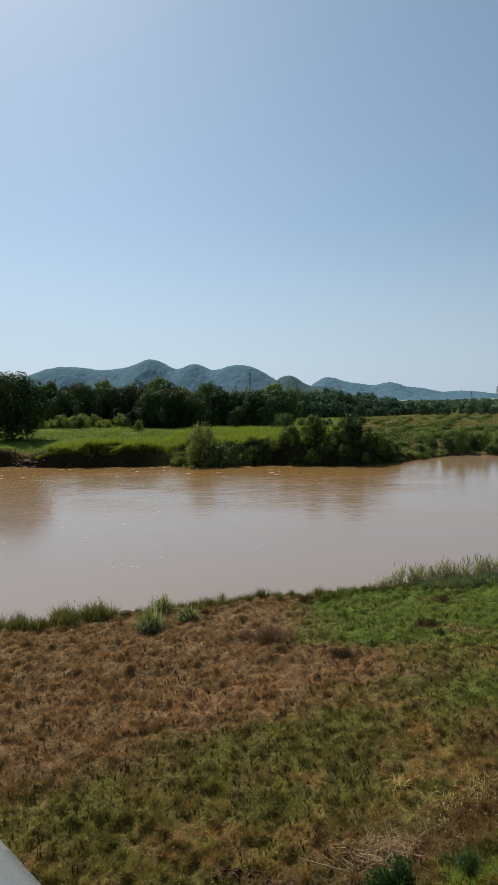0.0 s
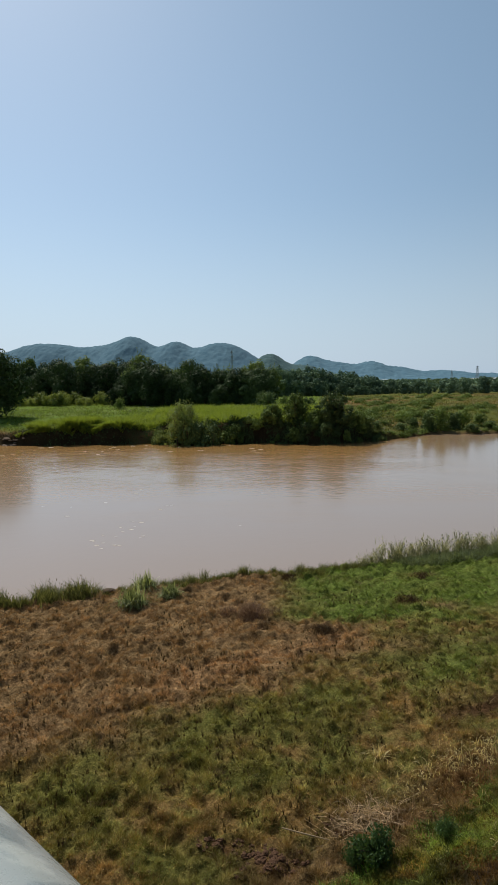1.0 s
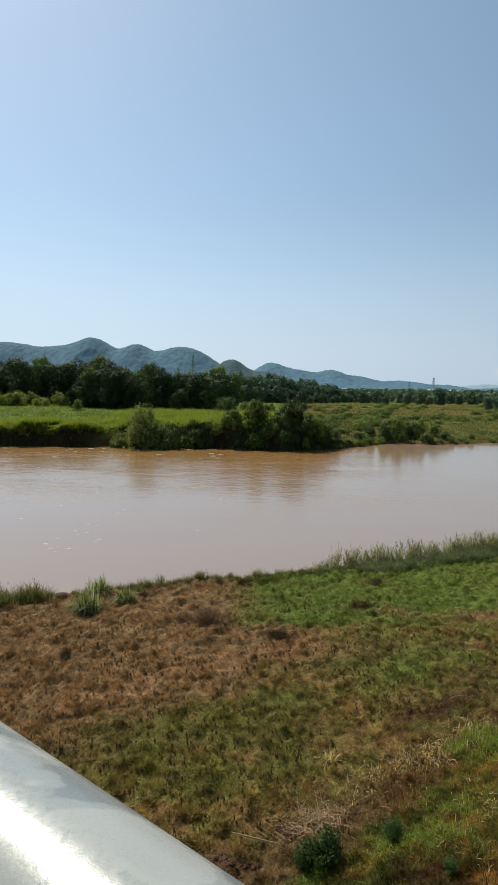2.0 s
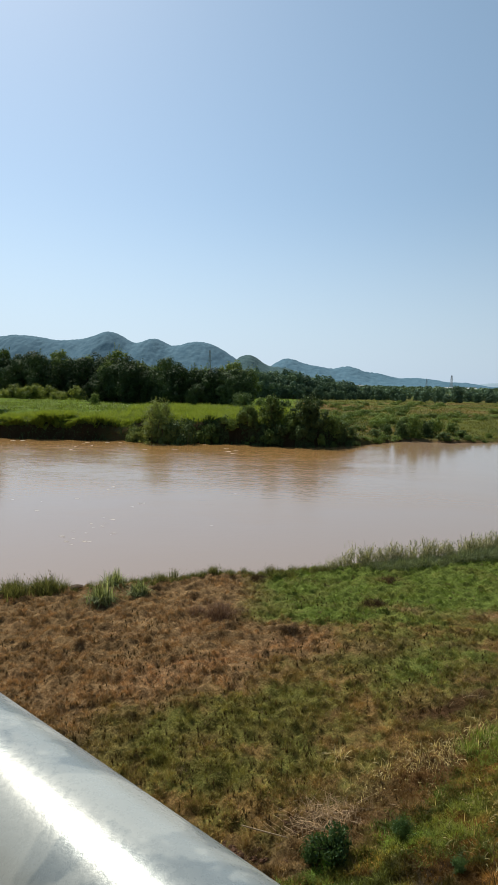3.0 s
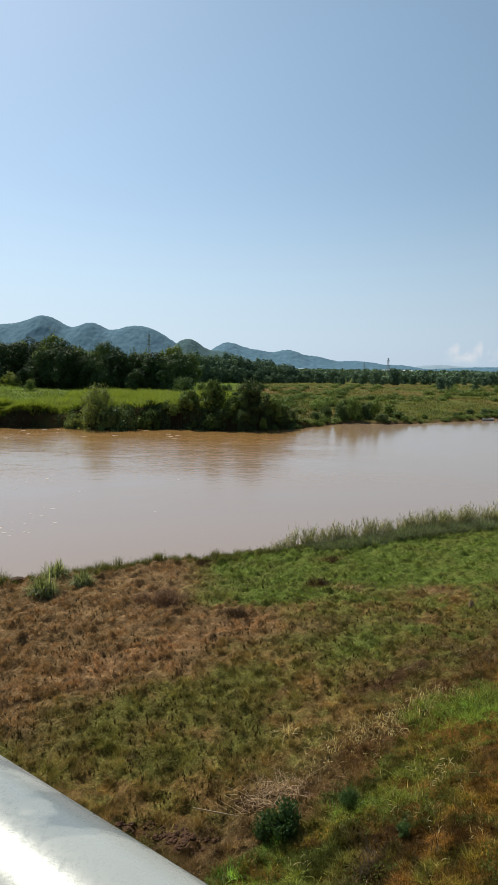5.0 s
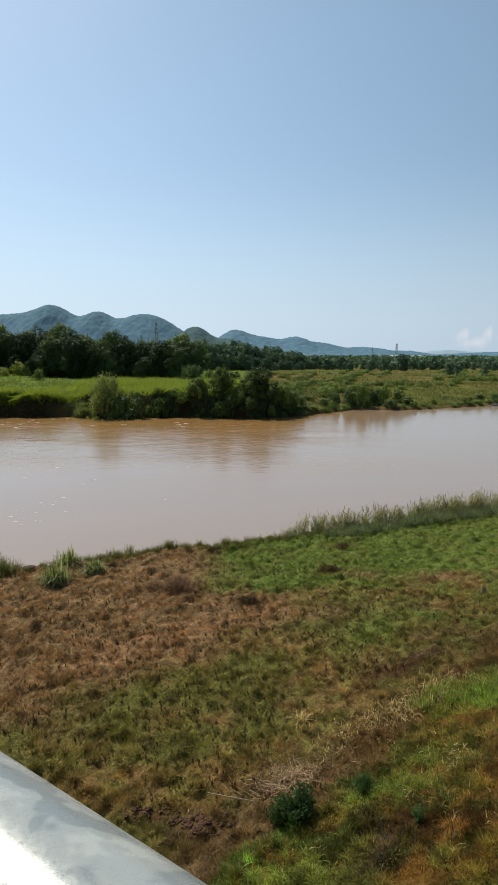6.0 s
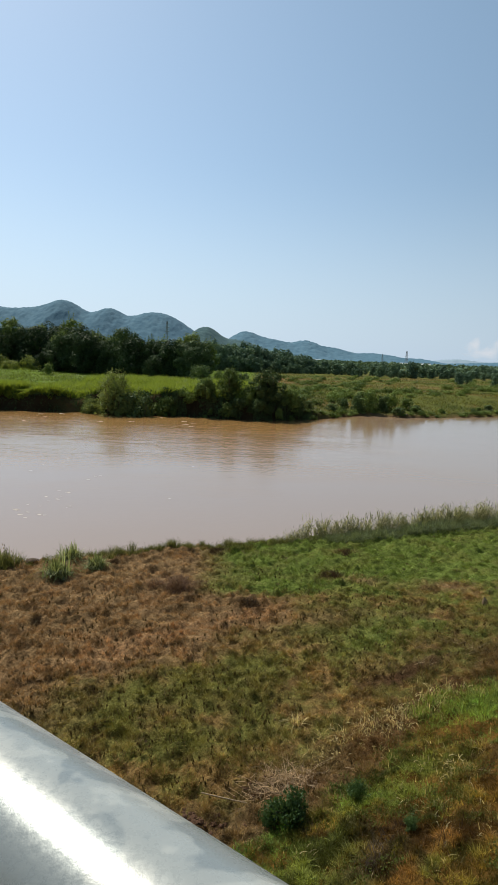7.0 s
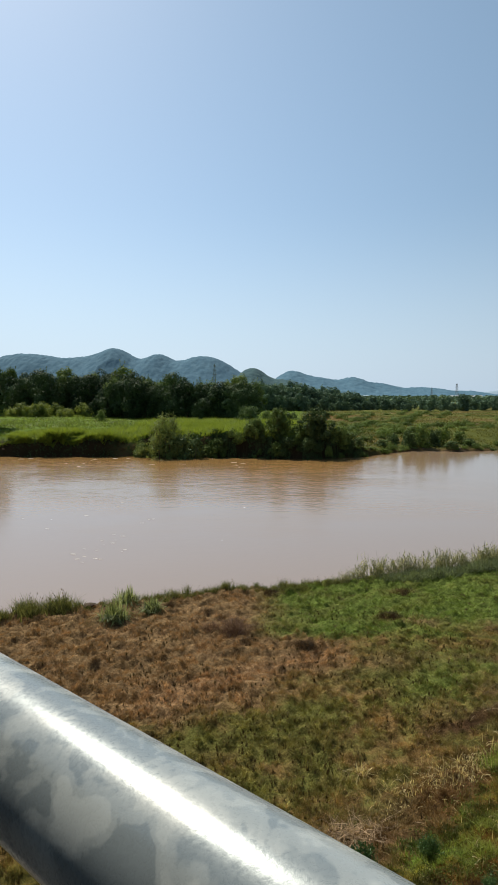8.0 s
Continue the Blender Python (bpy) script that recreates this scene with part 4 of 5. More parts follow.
def make_house(x, y, length, depth, height, turn, label, z=None):
    ob = tagged(new("house"), label, "house")
    bm = bmesh.new()
    bm_box(bm, (length, depth, height), Matrix.Translation((0, 0, height / 2)), 0.05)
    part("wall", bm, M_WALL, ob)
    bm = bmesh.new()
    vs = [bm.verts.new(p) for p in ((-length * 0.54, -depth * 0.6, height), (length * 0.54, -depth * 0.6, height), (length * 0.54, depth * 0.6, height), (-length * 0.54, depth * 0.6, height),
                                    (-length * 0.54, 0, height * 1.45), (length * 0.54, 0, height * 1.45))]
    for q in ((0, 1, 5, 4), (2, 3, 4, 5), (0, 4, 3), (1, 2, 5), (3, 2, 1, 0)):
        bm.faces.new([vs[k] for k in q])
    part("roof", bm, M_ROOF, ob, "pale metal roof")
    for k in (-0.3, 0.0, 0.3):
        bm = bmesh.new()
        bm_box(bm, (length * 0.09, 0.12, height * 0.4), Matrix.Translation((k * length, -depth / 2, height * 0.5)))
        part("window", bm, M_DARK, ob)
    ob.matrix_basis = spot_m(x, y, 1.0, turn, 0.05, z=z)
    return ob


make_house(-131, 327, 6, 8, 11.0, 0.15, "tall white house half hidden by trees")
make_house(300, 1200, 24, 12, 4.2, 0.1, "long low white house beyond the plain")
make_house(345, 1230, 20, 12, 4.0, -0.1, "long low white house beyond the plain")


# ---------------------------------------------------------------- bridge and handrail
def along_m(s, o, z):
    p = ALONG * s + OUT * o
    return Matrix.Translation((p[0], p[1], z)) @ Matrix.Rotation(RAIL_AZ + math.pi / 2, 4, "Z")


bridge = tagged(new("bridge_deck"), "plain concrete road bridge deck under the handrail", "bridge", kind="structure")
bm = bmesh.new()
bm_box(bm, (46, 8.0, 0.5), along_m(11, RAIL_OFF + 0.10 - 4.0, DECK_Z - 0.25), 0.02)
part("deck_slab", bm, M_CONCRETE, bridge)
bm = bmesh.new()
bm_box(bm, (46, 7.7, 0.05), along_m(11, RAIL_OFF - 0.02 - 3.85, DECK_Z + 0.02), 0.01)
part("road_surface", bm, M_ASPHALT, bridge, "dark asphalt surface")
for s in (-6.0, 30.0):
    bm = bmesh.new()
    p = ALONG * s + OUT * (RAIL_OFF - 3.9)
    z0 = float(ground_z(p[0], p[1])) - 2.5
    bm_box(bm, (1.2, 6.4, DECK_Z - 0.5 - z0), along_m(s, RAIL_OFF - 3.9, (DECK_Z - 0.5 + z0) / 2), 0.05)
    part("pier", bm, M_CONCRETE, bridge)

M_PAINT = mat_rough("dark_painted_steel", (0.035, 0.037, 0.036), (0.070, 0.072, 0.070), 2.5, 0.75, 0.2, 0.01)
# unseen plate added behind the camera, for the handrail's lower side to mirror
girder = tagged(new("bridge_girder"), "unseen dark steel plate added to darken the handrail's reflection", "girder", kind="structure")
bm = bmesh.new()
bm_box(bm, (46, 0.03, 2.3), along_m(11, RAIL_OFF - 1.15, DECK_Z + 1.2), 0.004)
part("screen_plate", bm, M_PAINT, girder)
bm = bmesh.new()
bm_box(bm, (46, 0.32, 0.03), along_m(11, RAIL_OFF - 1.15, DECK_Z + 2.37), 0.004)
part("screen_cap", bm, M_PAINT, girder)

rail = tagged(new("handrail"), "thick round galvanised steel handrail with pale worn patches", "handrail")
pts = np.array([[*(ALONG * s + OUT * RAIL_OFF), RAIL_Z] for s in np.linspace(-9, 31, 81)])
pv, pf = tube_arrays(pts, np.full(81, RAIL_R), 72)
child(new("top_pipe", mesh_np("top_pipe", pv, pf[:, ::-1], M_ZINC, smooth=True)), rail)
for s in (-8.4, -6.0, -3.6, -1.2, 2.4, 4.8, 7.2, 9.6, 12.0, 14.4, 16.8, 19.2, 21.6, 24.0, 26.4, 28.8):
    bm = bmesh.new()
    bm_box(bm, (0.012, 0.10, RAIL_Z - DECK_Z - RAIL_R + 0.01), along_m(s, RAIL_OFF, (DECK_Z + RAIL_Z - RAIL_R) / 2), 0.003)
    part("post", bm, M_ZINC, rail)


# ---------------------------------------------------------------- reeds and shrubs of the near bank
def reed_mesh(seed, n, height, spread, c0, c1, width=0.042, heads=0.025, lean=0.24, bend=1.1, drop=0.35):
    """A clump of tall grass: curved blades, some with seed heads."""
    rng = np.random.default_rng(seed)
    base = np.stack([rng.normal(0, spread, n), rng.normal(0, spread, n), np.zeros(n)], 1)
    f0 = rng.uniform(0, 1, (n, 1))
    tint = np.array(c0) * (1 - f0) + np.array(c1) * f0
    v, f, tv = blades(rng, base, height, width, lean, bend, tint, 3, drop=drop)
    k = int(n * heads)
    if k:
        v = v.reshape(n, 7, 3)
        tips = v[:k, 6]
        b2 = tips - np.array([0, 0, 0.02])
        v2, f2, t2 = blades(rng, b2, 0.16 * height, width * 1.3, 0.3, 1.0, np.tile(np.array([[0.150, 0.120, 0.075]]), (k, 1)), 3)
        f = np.concatenate([f, f2 + n * 7])
        tv = np.concatenate([tv, t2])
        v = np.concatenate([v.reshape(-1, 3), v2])
    return mesh_np("reed_clump", v.reshape(-1, 3), f, M_BLADE, tv)


def clump(name, mesh, label, category="grass clump", group=""):
    return tagged(new(name, mesh), label, category, group)


def leafy_reed_mesh(seed, n, height, spread, c0, c1):
    """A clump of reeds: upright stalks, each with short leaves at its sides and a feathery tip."""
    rng = np.random.default_rng(seed)
    base = np.stack([rng.normal(0, spread, n), rng.normal(0, spread, n), np.zeros(n)], 1)
    f0 = rng.uniform(0, 1, (n, 1))
    tint = np.array(c0) * (1 - f0) + np.array(c1) * f0
    v, f, tv = blades(rng, base, height, 0.022, 0.16, 0.8, tint, 3)
    stalk = v.reshape(n, 7, 3)
    foot, top = stalk[:, 0], stalk[:, 6]
    k = 6
    q = np.tile(np.linspace(0.2, 0.95, k), n)[:, None]
    at = np.repeat(foot, k, axis=0) * (1 - q) + np.repeat(top, k, axis=0) * q
    g = rng.uniform(0, 1, (n * k, 1))
    lt = np.array(c0) * (1 - g) + np.array(c1) * g
    v2, f2, t2 = blades(rng, at, 0.28 * height, 0.038, 0.50, 1.0, lt, 2, heading=np.where(rng.uniform(size=n * k) < 0.6, 0.3, 3.3))
    vv, ff = joined([(v, f), (v2, f2)])
    return mesh_np("reed_clump", vv, ff, M_BLADE, np.concatenate([tv, t2]))


REED_C = ((0.060, 0.078, 0.030), (0.420, 0.430, 0.260))
reeds = [clump("reed_clump", leafy_reed_mesh(400 + k, 22, 1.0, 0.16, *REED_C), "tall grey-green reeds along the water's edge", "reeds", "reeds along the near bank") for k in range(5)]
spots = []
for x in np.arange(1.2, 24, 0.22):
    tall = 0.32 + 0.48 * float(sstep(1.0, 3.4, x)) + 0.10 * float(sstep(9, 12, x))
    y = float(near_edge(np.array(x)))
    spots.append((x + rng.uniform(-0.15, 0.15), y + rng.uniform(-0.25, 0.30), tall * rng.uniform(0.6, 1.15), 1.0))
    spots.append((x + rng.uniform(-0.15, 0.15), y + rng.uniform(-0.5, 0.0), tall * rng.uniform(0.35, 0.65), 0.9))
scatter(reeds, spots, rng, 0.03)

EDGE_C = ((0.040, 0.055, 0.018), (0.210, 0.225, 0.095))
edge_grass = [clump("grass_clump", reed_mesh(440 + k, 110, 0.50, 0.17, *EDGE_C, width=0.022, heads=0.05, lean=0.20, bend=1.4, drop=0.5), "low green grass clump lining the water's edge", "grass clump", "low grass along the near bank") for k in range(5)]
spots = []
for x in np.concatenate([np.arange(-17, -9.4, 0.15), np.arange(-9.4, -8.2, 0.5), np.arange(-8.2, 2.2, 0.15)]):
    tall = (0.62 + 0.50 * float(sstep(-9.2, -9.9, x)) - 0.15 * float(sstep(-7, -8.5, x) * sstep(-9.8, -9.2, x))) * (0.65 + 0.7 * float(fbm(np.array(x * 0.9), np.array(6.0), 46, 2)))
    spots.append((x + rng.uniform(-0.1, 0.1), float(near_edge(np.array(x))) + rng.uniform(-0.45, 0.30), tall * rng.uniform(0.75, 1.2), 1.0))
scatter(edge_grass, spots, rng, 0.02)

LUSH = ((0.035, 0.058, 0.018), (0.330, 0.390, 0.200))
for x, y, s, label in ((-7.45, 22.9, 1.0, "lush pale-tipped grass clump on the dry bank"), (-6.25, 24.1, 0.75, "small lush green grass clump on the dry bank"), (-7.55, 24.9, 0.9, "lush grass clump at the water's edge")):
    t = clump("grass_clump", reed_mesh(int(430 + s * 40), 460, 0.92, 0.19, *LUSH, width=0.046, heads=0.0, lean=0.14, bend=3.0, drop=1.5), label)
    t.matrix_basis = spot_m(x, y, s, s * 3, 0.03)


def twig_bush(seed, r, h, n, tint, tint2):
    """A low dry bush of many thin twigs."""
    rng = np.random.default_rng(seed)
    base = np.stack([rng.normal(0, r * 0.6, n), rng.normal(0, r * 0.6, n), np.zeros(n)], 1)
    f0 = rng.uniform(0, 1, (n, 1))
    h = h * np.exp(-(base[:, 0] ** 2 + base[:, 1] ** 2) / (1.6 * r) ** 2)
    v, f, tv = blades(rng, base, h, 0.014, 0.45, 0.9, np.array(tint) * (1 - f0) + np.array(tint2) * f0, 3)
    return mesh_np("dry_bush", v, f, M_BLADE, tv)


DRY = ((0.070, 0.042, 0.036), (0.215, 0.145, 0.120))
for x, y, r, h, sd, n in ((-2.6, 22.05, 0.42, 0.50, 460, 800), (-3.5, 22.3, 0.26, 0.32, 461, 300), (-1.9, 22.6, 0.45, 0.24, 462, 200), (-2.3, 21.6, 0.4, 0.2, 463, 160)):
    tagged(new("dry_bush", twig_bush(sd, r, h, n, *DRY)), "low dead purple-brown bush on the dry grass", "bush").matrix_basis = spot_m(x, y, 1.0, 0.0, 0.02)
DARK_DRY = ((0.020, 0.014, 0.009), (0.070, 0.046, 0.028))
for x, y, r, sd in ((3.48, 24.2, 0.30, 470), (4.7, 27.3, 0.42, 471), (0.1, 20.8, 0.28, 472), (-1.4, 26.8, 0.35, 473)):
    tagged(new("dead_tuft", twig_bush(sd, r * 1.25, 0.15, 800, *DARK_DRY)), "flat heap of dark dead weeds on the meadow", "weeds", "dark weed heaps", kind="stuff").matrix_basis = spot_m(x, y, 1.0, 0.0, 0.02)

# leafy dark plant at the foot of the slope
M_PLANT = mat_leaf("deep_green_leaves", (0.024, 0.062, 0.022), (0.150, 0.245, 0.090), 0.22, 0.45, gloss=0.35)


def make_leafy_plant(seed, label, group=""):
    """A leafy weed: stems from one root, each with its own leaves."""
    prng = np.random.default_rng(seed)
    ob = tagged(new("leafy_plant"), label, "plant", group)
    stems, cs, ds = [], [], []
    for k in range(26):
        an = prng.uniform(0, 6.28)
        r, h = prng.uniform(0.05, 0.42), prng.uniform(0.35, 0.78)
        end = np.array([math.cos(an) * r - 0.12 * (k % 3), math.sin(an) * r, h * (1.1 - 0.8 * r)])
        path = np.array([[0, 0, 0], end * np.array([0.35, 0.35, 0.6]), end])
        stems.append(tube_arrays(path, [0.012, 0.009, 0.004], 5))
        n = 75
        t = prng.uniform(0.35, 1.05, (n, 1))
        d = rand_dirs(prng, n)
        d[:, 2] = np.abs(d[:, 2])
        cs.append(end * t * np.array([1, 1, 1]) + d * prng.uniform(0.03, 0.16, (n, 1)))
        ds.append(d)
    pv, pf = leaf_quads(prng, np.concatenate(cs), 0.085, 0.5, droop=0.9, normal=np.concatenate(ds), loose=0.7)
    child(new("leaves", mesh_np("leaves", pv, pf, M_PLANT)), ob)
    sv, sf = joined(stems)
    child(new("stems", mesh_np("stems", sv, sf, M_BARK)), ob)
    return ob


weed = make_leafy_plant(481, "small leafy green weed among the slope grass", "leafy weeds on the slope")
for x, y, sc in ((2.2, 10.7, 0.5), (5.3, 10.3, 0.5), (0.55, 10.3, 0.6), (2.9, 9.3, 0.35)):
    copy_thing(weed, spot_m(x, y, sc, x * 7, 0.02))
weed.matrix_basis = spot_m(6.2, 12.6, 0.4, 1.0, 0.02)
plant = make_leafy_plant(480, "dark green leafy plant at the foot of the slope")
plant.matrix_basis = spot_m(1.04, 10.32, 1.0, 0.0, 0.03, 0.85)


# ---------------------------------------------------------------- meadow and slope grass
def in_meadow(rng, n, d0, d1, spread=0.56):
    """Places over the meadow, thinning out with the distance from the bridge."""
    r = np.exp(rng.uniform(math.log(d0), math.log(d1), n))
    an = rng.uniform(-spread, spread, n)
    return r * np.sin(an), r * np.cos(an)


def build_meadow_grass():
    """Small tufts, each of one shade, their blades spread from one root."""
    rng = np.random.default_rng(11)
    x, y = in_meadow(rng, 105000, 8.5, 41)
    bare = np.exp(-((x + 1.0) / 0.40) ** 2 - ((y - 10.4) / 0.28) ** 2) + np.exp(-((x + 1.9) / 0.40) ** 2 - ((y - 10.75) / 0.18) ** 2) + np.exp(-((x - 0.3) / 0.4) ** 2 - ((y - 11.4) / 0.22) ** 2)
    keep = ((y - near_edge(x)) < 0.1) & (slope_in(x, y) < 0.6) & (bare < 0.35) & (track(x, y) < rng.uniform(0.25, 0.9, len(x)))
    x, y = x[keep], y[keep]
    clumpy = fbm(x * 3.0, y * 3.0, 61, 3)
    keep = rng.uniform(size=len(x)) < 0.35 + 0.65 * sstep(0.35, 0.58, clumpy)
    x, y, clumpy = x[keep], y[keep], clumpy[keep]
    n, k = len(x), 12
    dist = np.hypot(x, y)
    jx, jy = x + rng.normal(0, 0.25, n), y + rng.normal(0, 0.25, n)
    tint = ground_tint(jx, jy) * 1.55 * mottle(x, y)[:, None] * rng.uniform(0.82, 1.2, (n, 1))
    dead = rng.uniform(size=(n, 1)) < 0.06
    tint = np.where(dead, np.array([0.205, 0.150, 0.098]) * rng.uniform(0.5, 1.2, (n, 1)), tint)
    h = (0.035 + 0.060 * sstep(0.4, 0.7, clumpy)) * rng.uniform(0.7, 1.4, n)
    x, y, h, dist, tint = np.repeat(x, k), np.repeat(y, k), np.repeat(h, k), np.repeat(dist, k), np.repeat(tint, k, axis=0)
    x, y = x + rng.normal(0, 0.045, n * k), y + rng.normal(0, 0.045, n * k)
    base = np.stack([x, y, ground_z(x, y) - 0.01], 1)
    v, f, tv = blades(rng, base, h, 0.006 + 0.0006 * dist, 0.42, 0.8, tint * rng.uniform(0.85, 1.15, (n * k, 1)), 1)
    ob = new("meadow_grass", mesh_np("meadow_grass", v, f, M_TURF, tv))
    return tagged(ob, "short patchy grass, brown, rusty and green", "grass", kind="stuff")


def build_slope_grass():
    rng = np.random.default_rng(12)
    r = np.exp(rng.uniform(math.log(6.5), math.log(19), 420000))
    an = rng.uniform(-0.25, 0.62, 420000)
    x, y = r * np.sin(an), r * np.cos(an)
    u = slope_in(x, y) + 1.2 * (fbm(x * 0.8, y * 0.8, 63) - 0.5)
    keep = (u > 0.1) & (rng.uniform(size=len(x)) < 0.25 + 0.75 * sstep(0.34, 0.55, fbm(x * 1.4, y * 1.4, 64)))
    x, y, u = x[keep], y[keep], u[keep]
    n = len(x)
    c = mixc(np.broadcast_to(np.array([0.075, 0.102, 0.022]), (n, 3)), np.array([0.150, 0.084, 0.026]), sstep(0.46, 0.62, fbm(x * 0.9, y * 0.9, 65) + 0.05 * (x - 3)))
    lush = 1.2 * np.exp(-(((x - 5.6) / 1.6) ** 2 + ((y - 13.7) / 1.1) ** 2)) + 0.9 * np.exp(-(((x + 0.2) / 0.8) ** 2 + ((y - 9.3) / 0.7) ** 2)) + 0.9 * np.exp(-(((x - 0.8) / 0.45) ** 2 + ((y - 10.15) / 0.35) ** 2)) + 0.8 * np.exp(-(((x - 2.2) / 0.5) ** 2 + ((y - 10.8) / 0.6) ** 2))
    c = mixc(c, np.array([0.110, 0.185, 0.034]), np.clip(lush * 1.2, 0, 1))
    band = sstep(0.2, 0.9, u) * sstep(3.4, 2.0, u) * sstep(0.36, 0.56, fbm(x * 0.7, y * 0.7, 69))
    c = mixc(c, np.array([0.112, 0.128, 0.026]), 0.8 * band)
    gold = np.exp(-(((x - 4.3) / 0.5) ** 2 + ((y - 9.5) / 0.6) ** 2)) + np.exp(-(((x - 3.4) / 0.7) ** 2 + ((y - 7.7) / 0.6) ** 2))
    c = mixc(c, np.array([0.200, 0.130, 0.026]), np.clip(gold, 0, 1) * 0.8)
    gap = np.exp(-(((x - 2.0) / 0.5) ** 2 + ((y - 8.6) / 0.4) ** 2)) + np.exp(-(((x - 2.5) / 0.5) ** 2 + ((y - 9.4) / 0.35) ** 2)) + np.exp(-(((x - 5.0) / 0.5) ** 2 + ((y - 10.8) / 0.5) ** 2))
    c = mixc(c, np.array([0.060, 0.038, 0.022]), np.clip(gap, 0, 1) * 0.85)
    dark = sstep(0.40, 0.60, fbm(x * 3.6, y * 3.6, 68, 3))[:, None]
    c = c * (0.50 + 1.20 * dark) * (1.15 + 0.2 * np.clip(lush, 0, 1) + 0.35 * sstep(2.2, 0.8, x))[:, None] * rng.uniform(0.55, 1.45, (n, 1))
    h = (0.045 + 0.125 * fbm(x * 2.2, y * 2.2, 66, 3)) * (0.85 + 0.35 * np.clip(lush, 0, 1) + 0.2 * band)
    v, f, tv = blades(rng, np.stack([x, y, ground_z(x, y) - 0.02], 1), h, 0.014, 0.36, 1.4, c, 2, drop=0.5)
    ob = new("slope_grass", mesh_np("slope_grass", v, f, M_BLADE, tv))
    return tagged(ob, "tall tangled grass, green and orange-brown, on the bridge slope", "grass", kind="stuff")


M_WEED = mat_leaf("weed_leaves", (0.030, 0.046, 0.010), (0.150, 0.185, 0.040), 0.22, gloss=0.08)


def build_slope_weeds():
    """Patches of small broad-leaved weeds among the slope's grass."""
    rng = np.random.default_rng(18)
    r = np.exp(rng.uniform(math.log(7.0), math.log(17), 60000))
    an = rng.uniform(-0.2, 0.60, 60000)
    x, y = r * np.sin(an), r * np.cos(an)
    keep = (slope_in(x, y) > 0.0) & (fbm(x * 1.3, y * 1.3, 80, 3) > 0.56)
    x, y = x[keep], y[keep]
    n = len(x)
    c = np.stack([x, y, ground_z(x, y) + rng.uniform(0.03, 0.17, n) * fbm(x * 2.5, y * 2.5, 81, 2) * 1.6], 1)
    v, f = leaf_quads(rng, c, 0.042, 0.4, droop=0.5, normal=np.tile(np.array([[0.0, -0.2, 0.9]]), (n, 1)), loose=0.8)
    return tagged(new("slope_weeds", mesh_np("slope_weeds", v, f, M_WEED)), "small broad-leaved green weeds on the bridge slope", "weeds", kind="stuff")


build_meadow_grass()
build_slope_grass()
build_slope_weeds()

# tall fresh grass where the slope meets the track
fresh = [clump("grass_clump", reed_mesh(590 + k, 70, 0.36, 0.16, (0.080, 0.130, 0.024), (0.300, 0.370, 0.085), width=0.020, heads=0.0, lean=0.28, bend=1.6, drop=0.7), "fresh bright green grass clump at the slope's foot", "grass clump", "fresh grass on the slope") for k in range(3)]
scatter(fresh, [(5.6 + rng.normal(0, 0.75), 14.1 + rng.normal(0, 0.45), rng.uniform(0.6, 1.15), 1.0) for k in range(26)], rng, 0.02)

# pale arching grasses at the slope's foot and on the meadow
STRAW = ((0.360, 0.300, 0.130), (0.680, 0.590, 0.330))
straws = [clump("straw_grass", reed_mesh(500 + k, 15, 0.17, 0.16, *STRAW, width=0.016, heads=0.0, lean=0.34, bend=1.8, drop=1.0), "pale straw-coloured arching grass at the slope's foot", "grass clump", "straw grass on the slope") for k in range(4)]
spots = []
for k in range(135):
    q = rng.uniform(0, 1)
    x = 1.8 + 4.0 * q + rng.normal(0, 0.35)
    y = 12.6 + 2.6 * q + rng.normal(0, 0.35)
    spots.append((x, y, rng.uniform(0.7, 1.2), 1.0))
for k in range(14):
    spots.append((4.4 + rng.normal(0, 0.45), 11.2 + rng.normal(0, 0.35), rng.uniform(0.7, 1.3), 1.0))
for k in range(22):
    spots.append((rng.uniform(0.5, 4.5), rng.uniform(8, 11), rng.uniform(0.6, 1.0), 1.0))
scatter(straws, spots, rng, 0.02)
t = clump("straw_grass", reed_mesh(520, 46, 0.30, 0.05, *STRAW, width=0.016, heads=0.0, lean=0.45, bend=2.2, drop=1.0), "pale dry grass tussock alone on the meadow")
t.matrix_basis = spot_m(1.32, 13.72, 1.25, 0.0, 0.02)


def build_straw_heap():
    """Cut stalks lying flat."""
    rng = np.random.default_rng(13)
    n = 700
    x = 0.85 + rng.normal(0, 0.34, n)
    y = 11.55 + rng.normal(0, 0.24, n) + 0.3 * (x - 1)
    base = np.stack([x, y, ground_z(x, y) + rng.uniform(0.02, 0.12, n)], 1)
    c = np.array([[0.420, 0.315, 0.200]]) * rng.uniform(0.4, 1.3, (n, 1))
    v, f, tv = blades(rng, base, 0.085, 0.013, 2.6, 0.2, c, 2)
    return tagged(new("straw_litter", mesh_np("straw_litter", v, f, M_BLADE, tv)), "loose heap of pale dry stalks", "straw", kind="stuff")


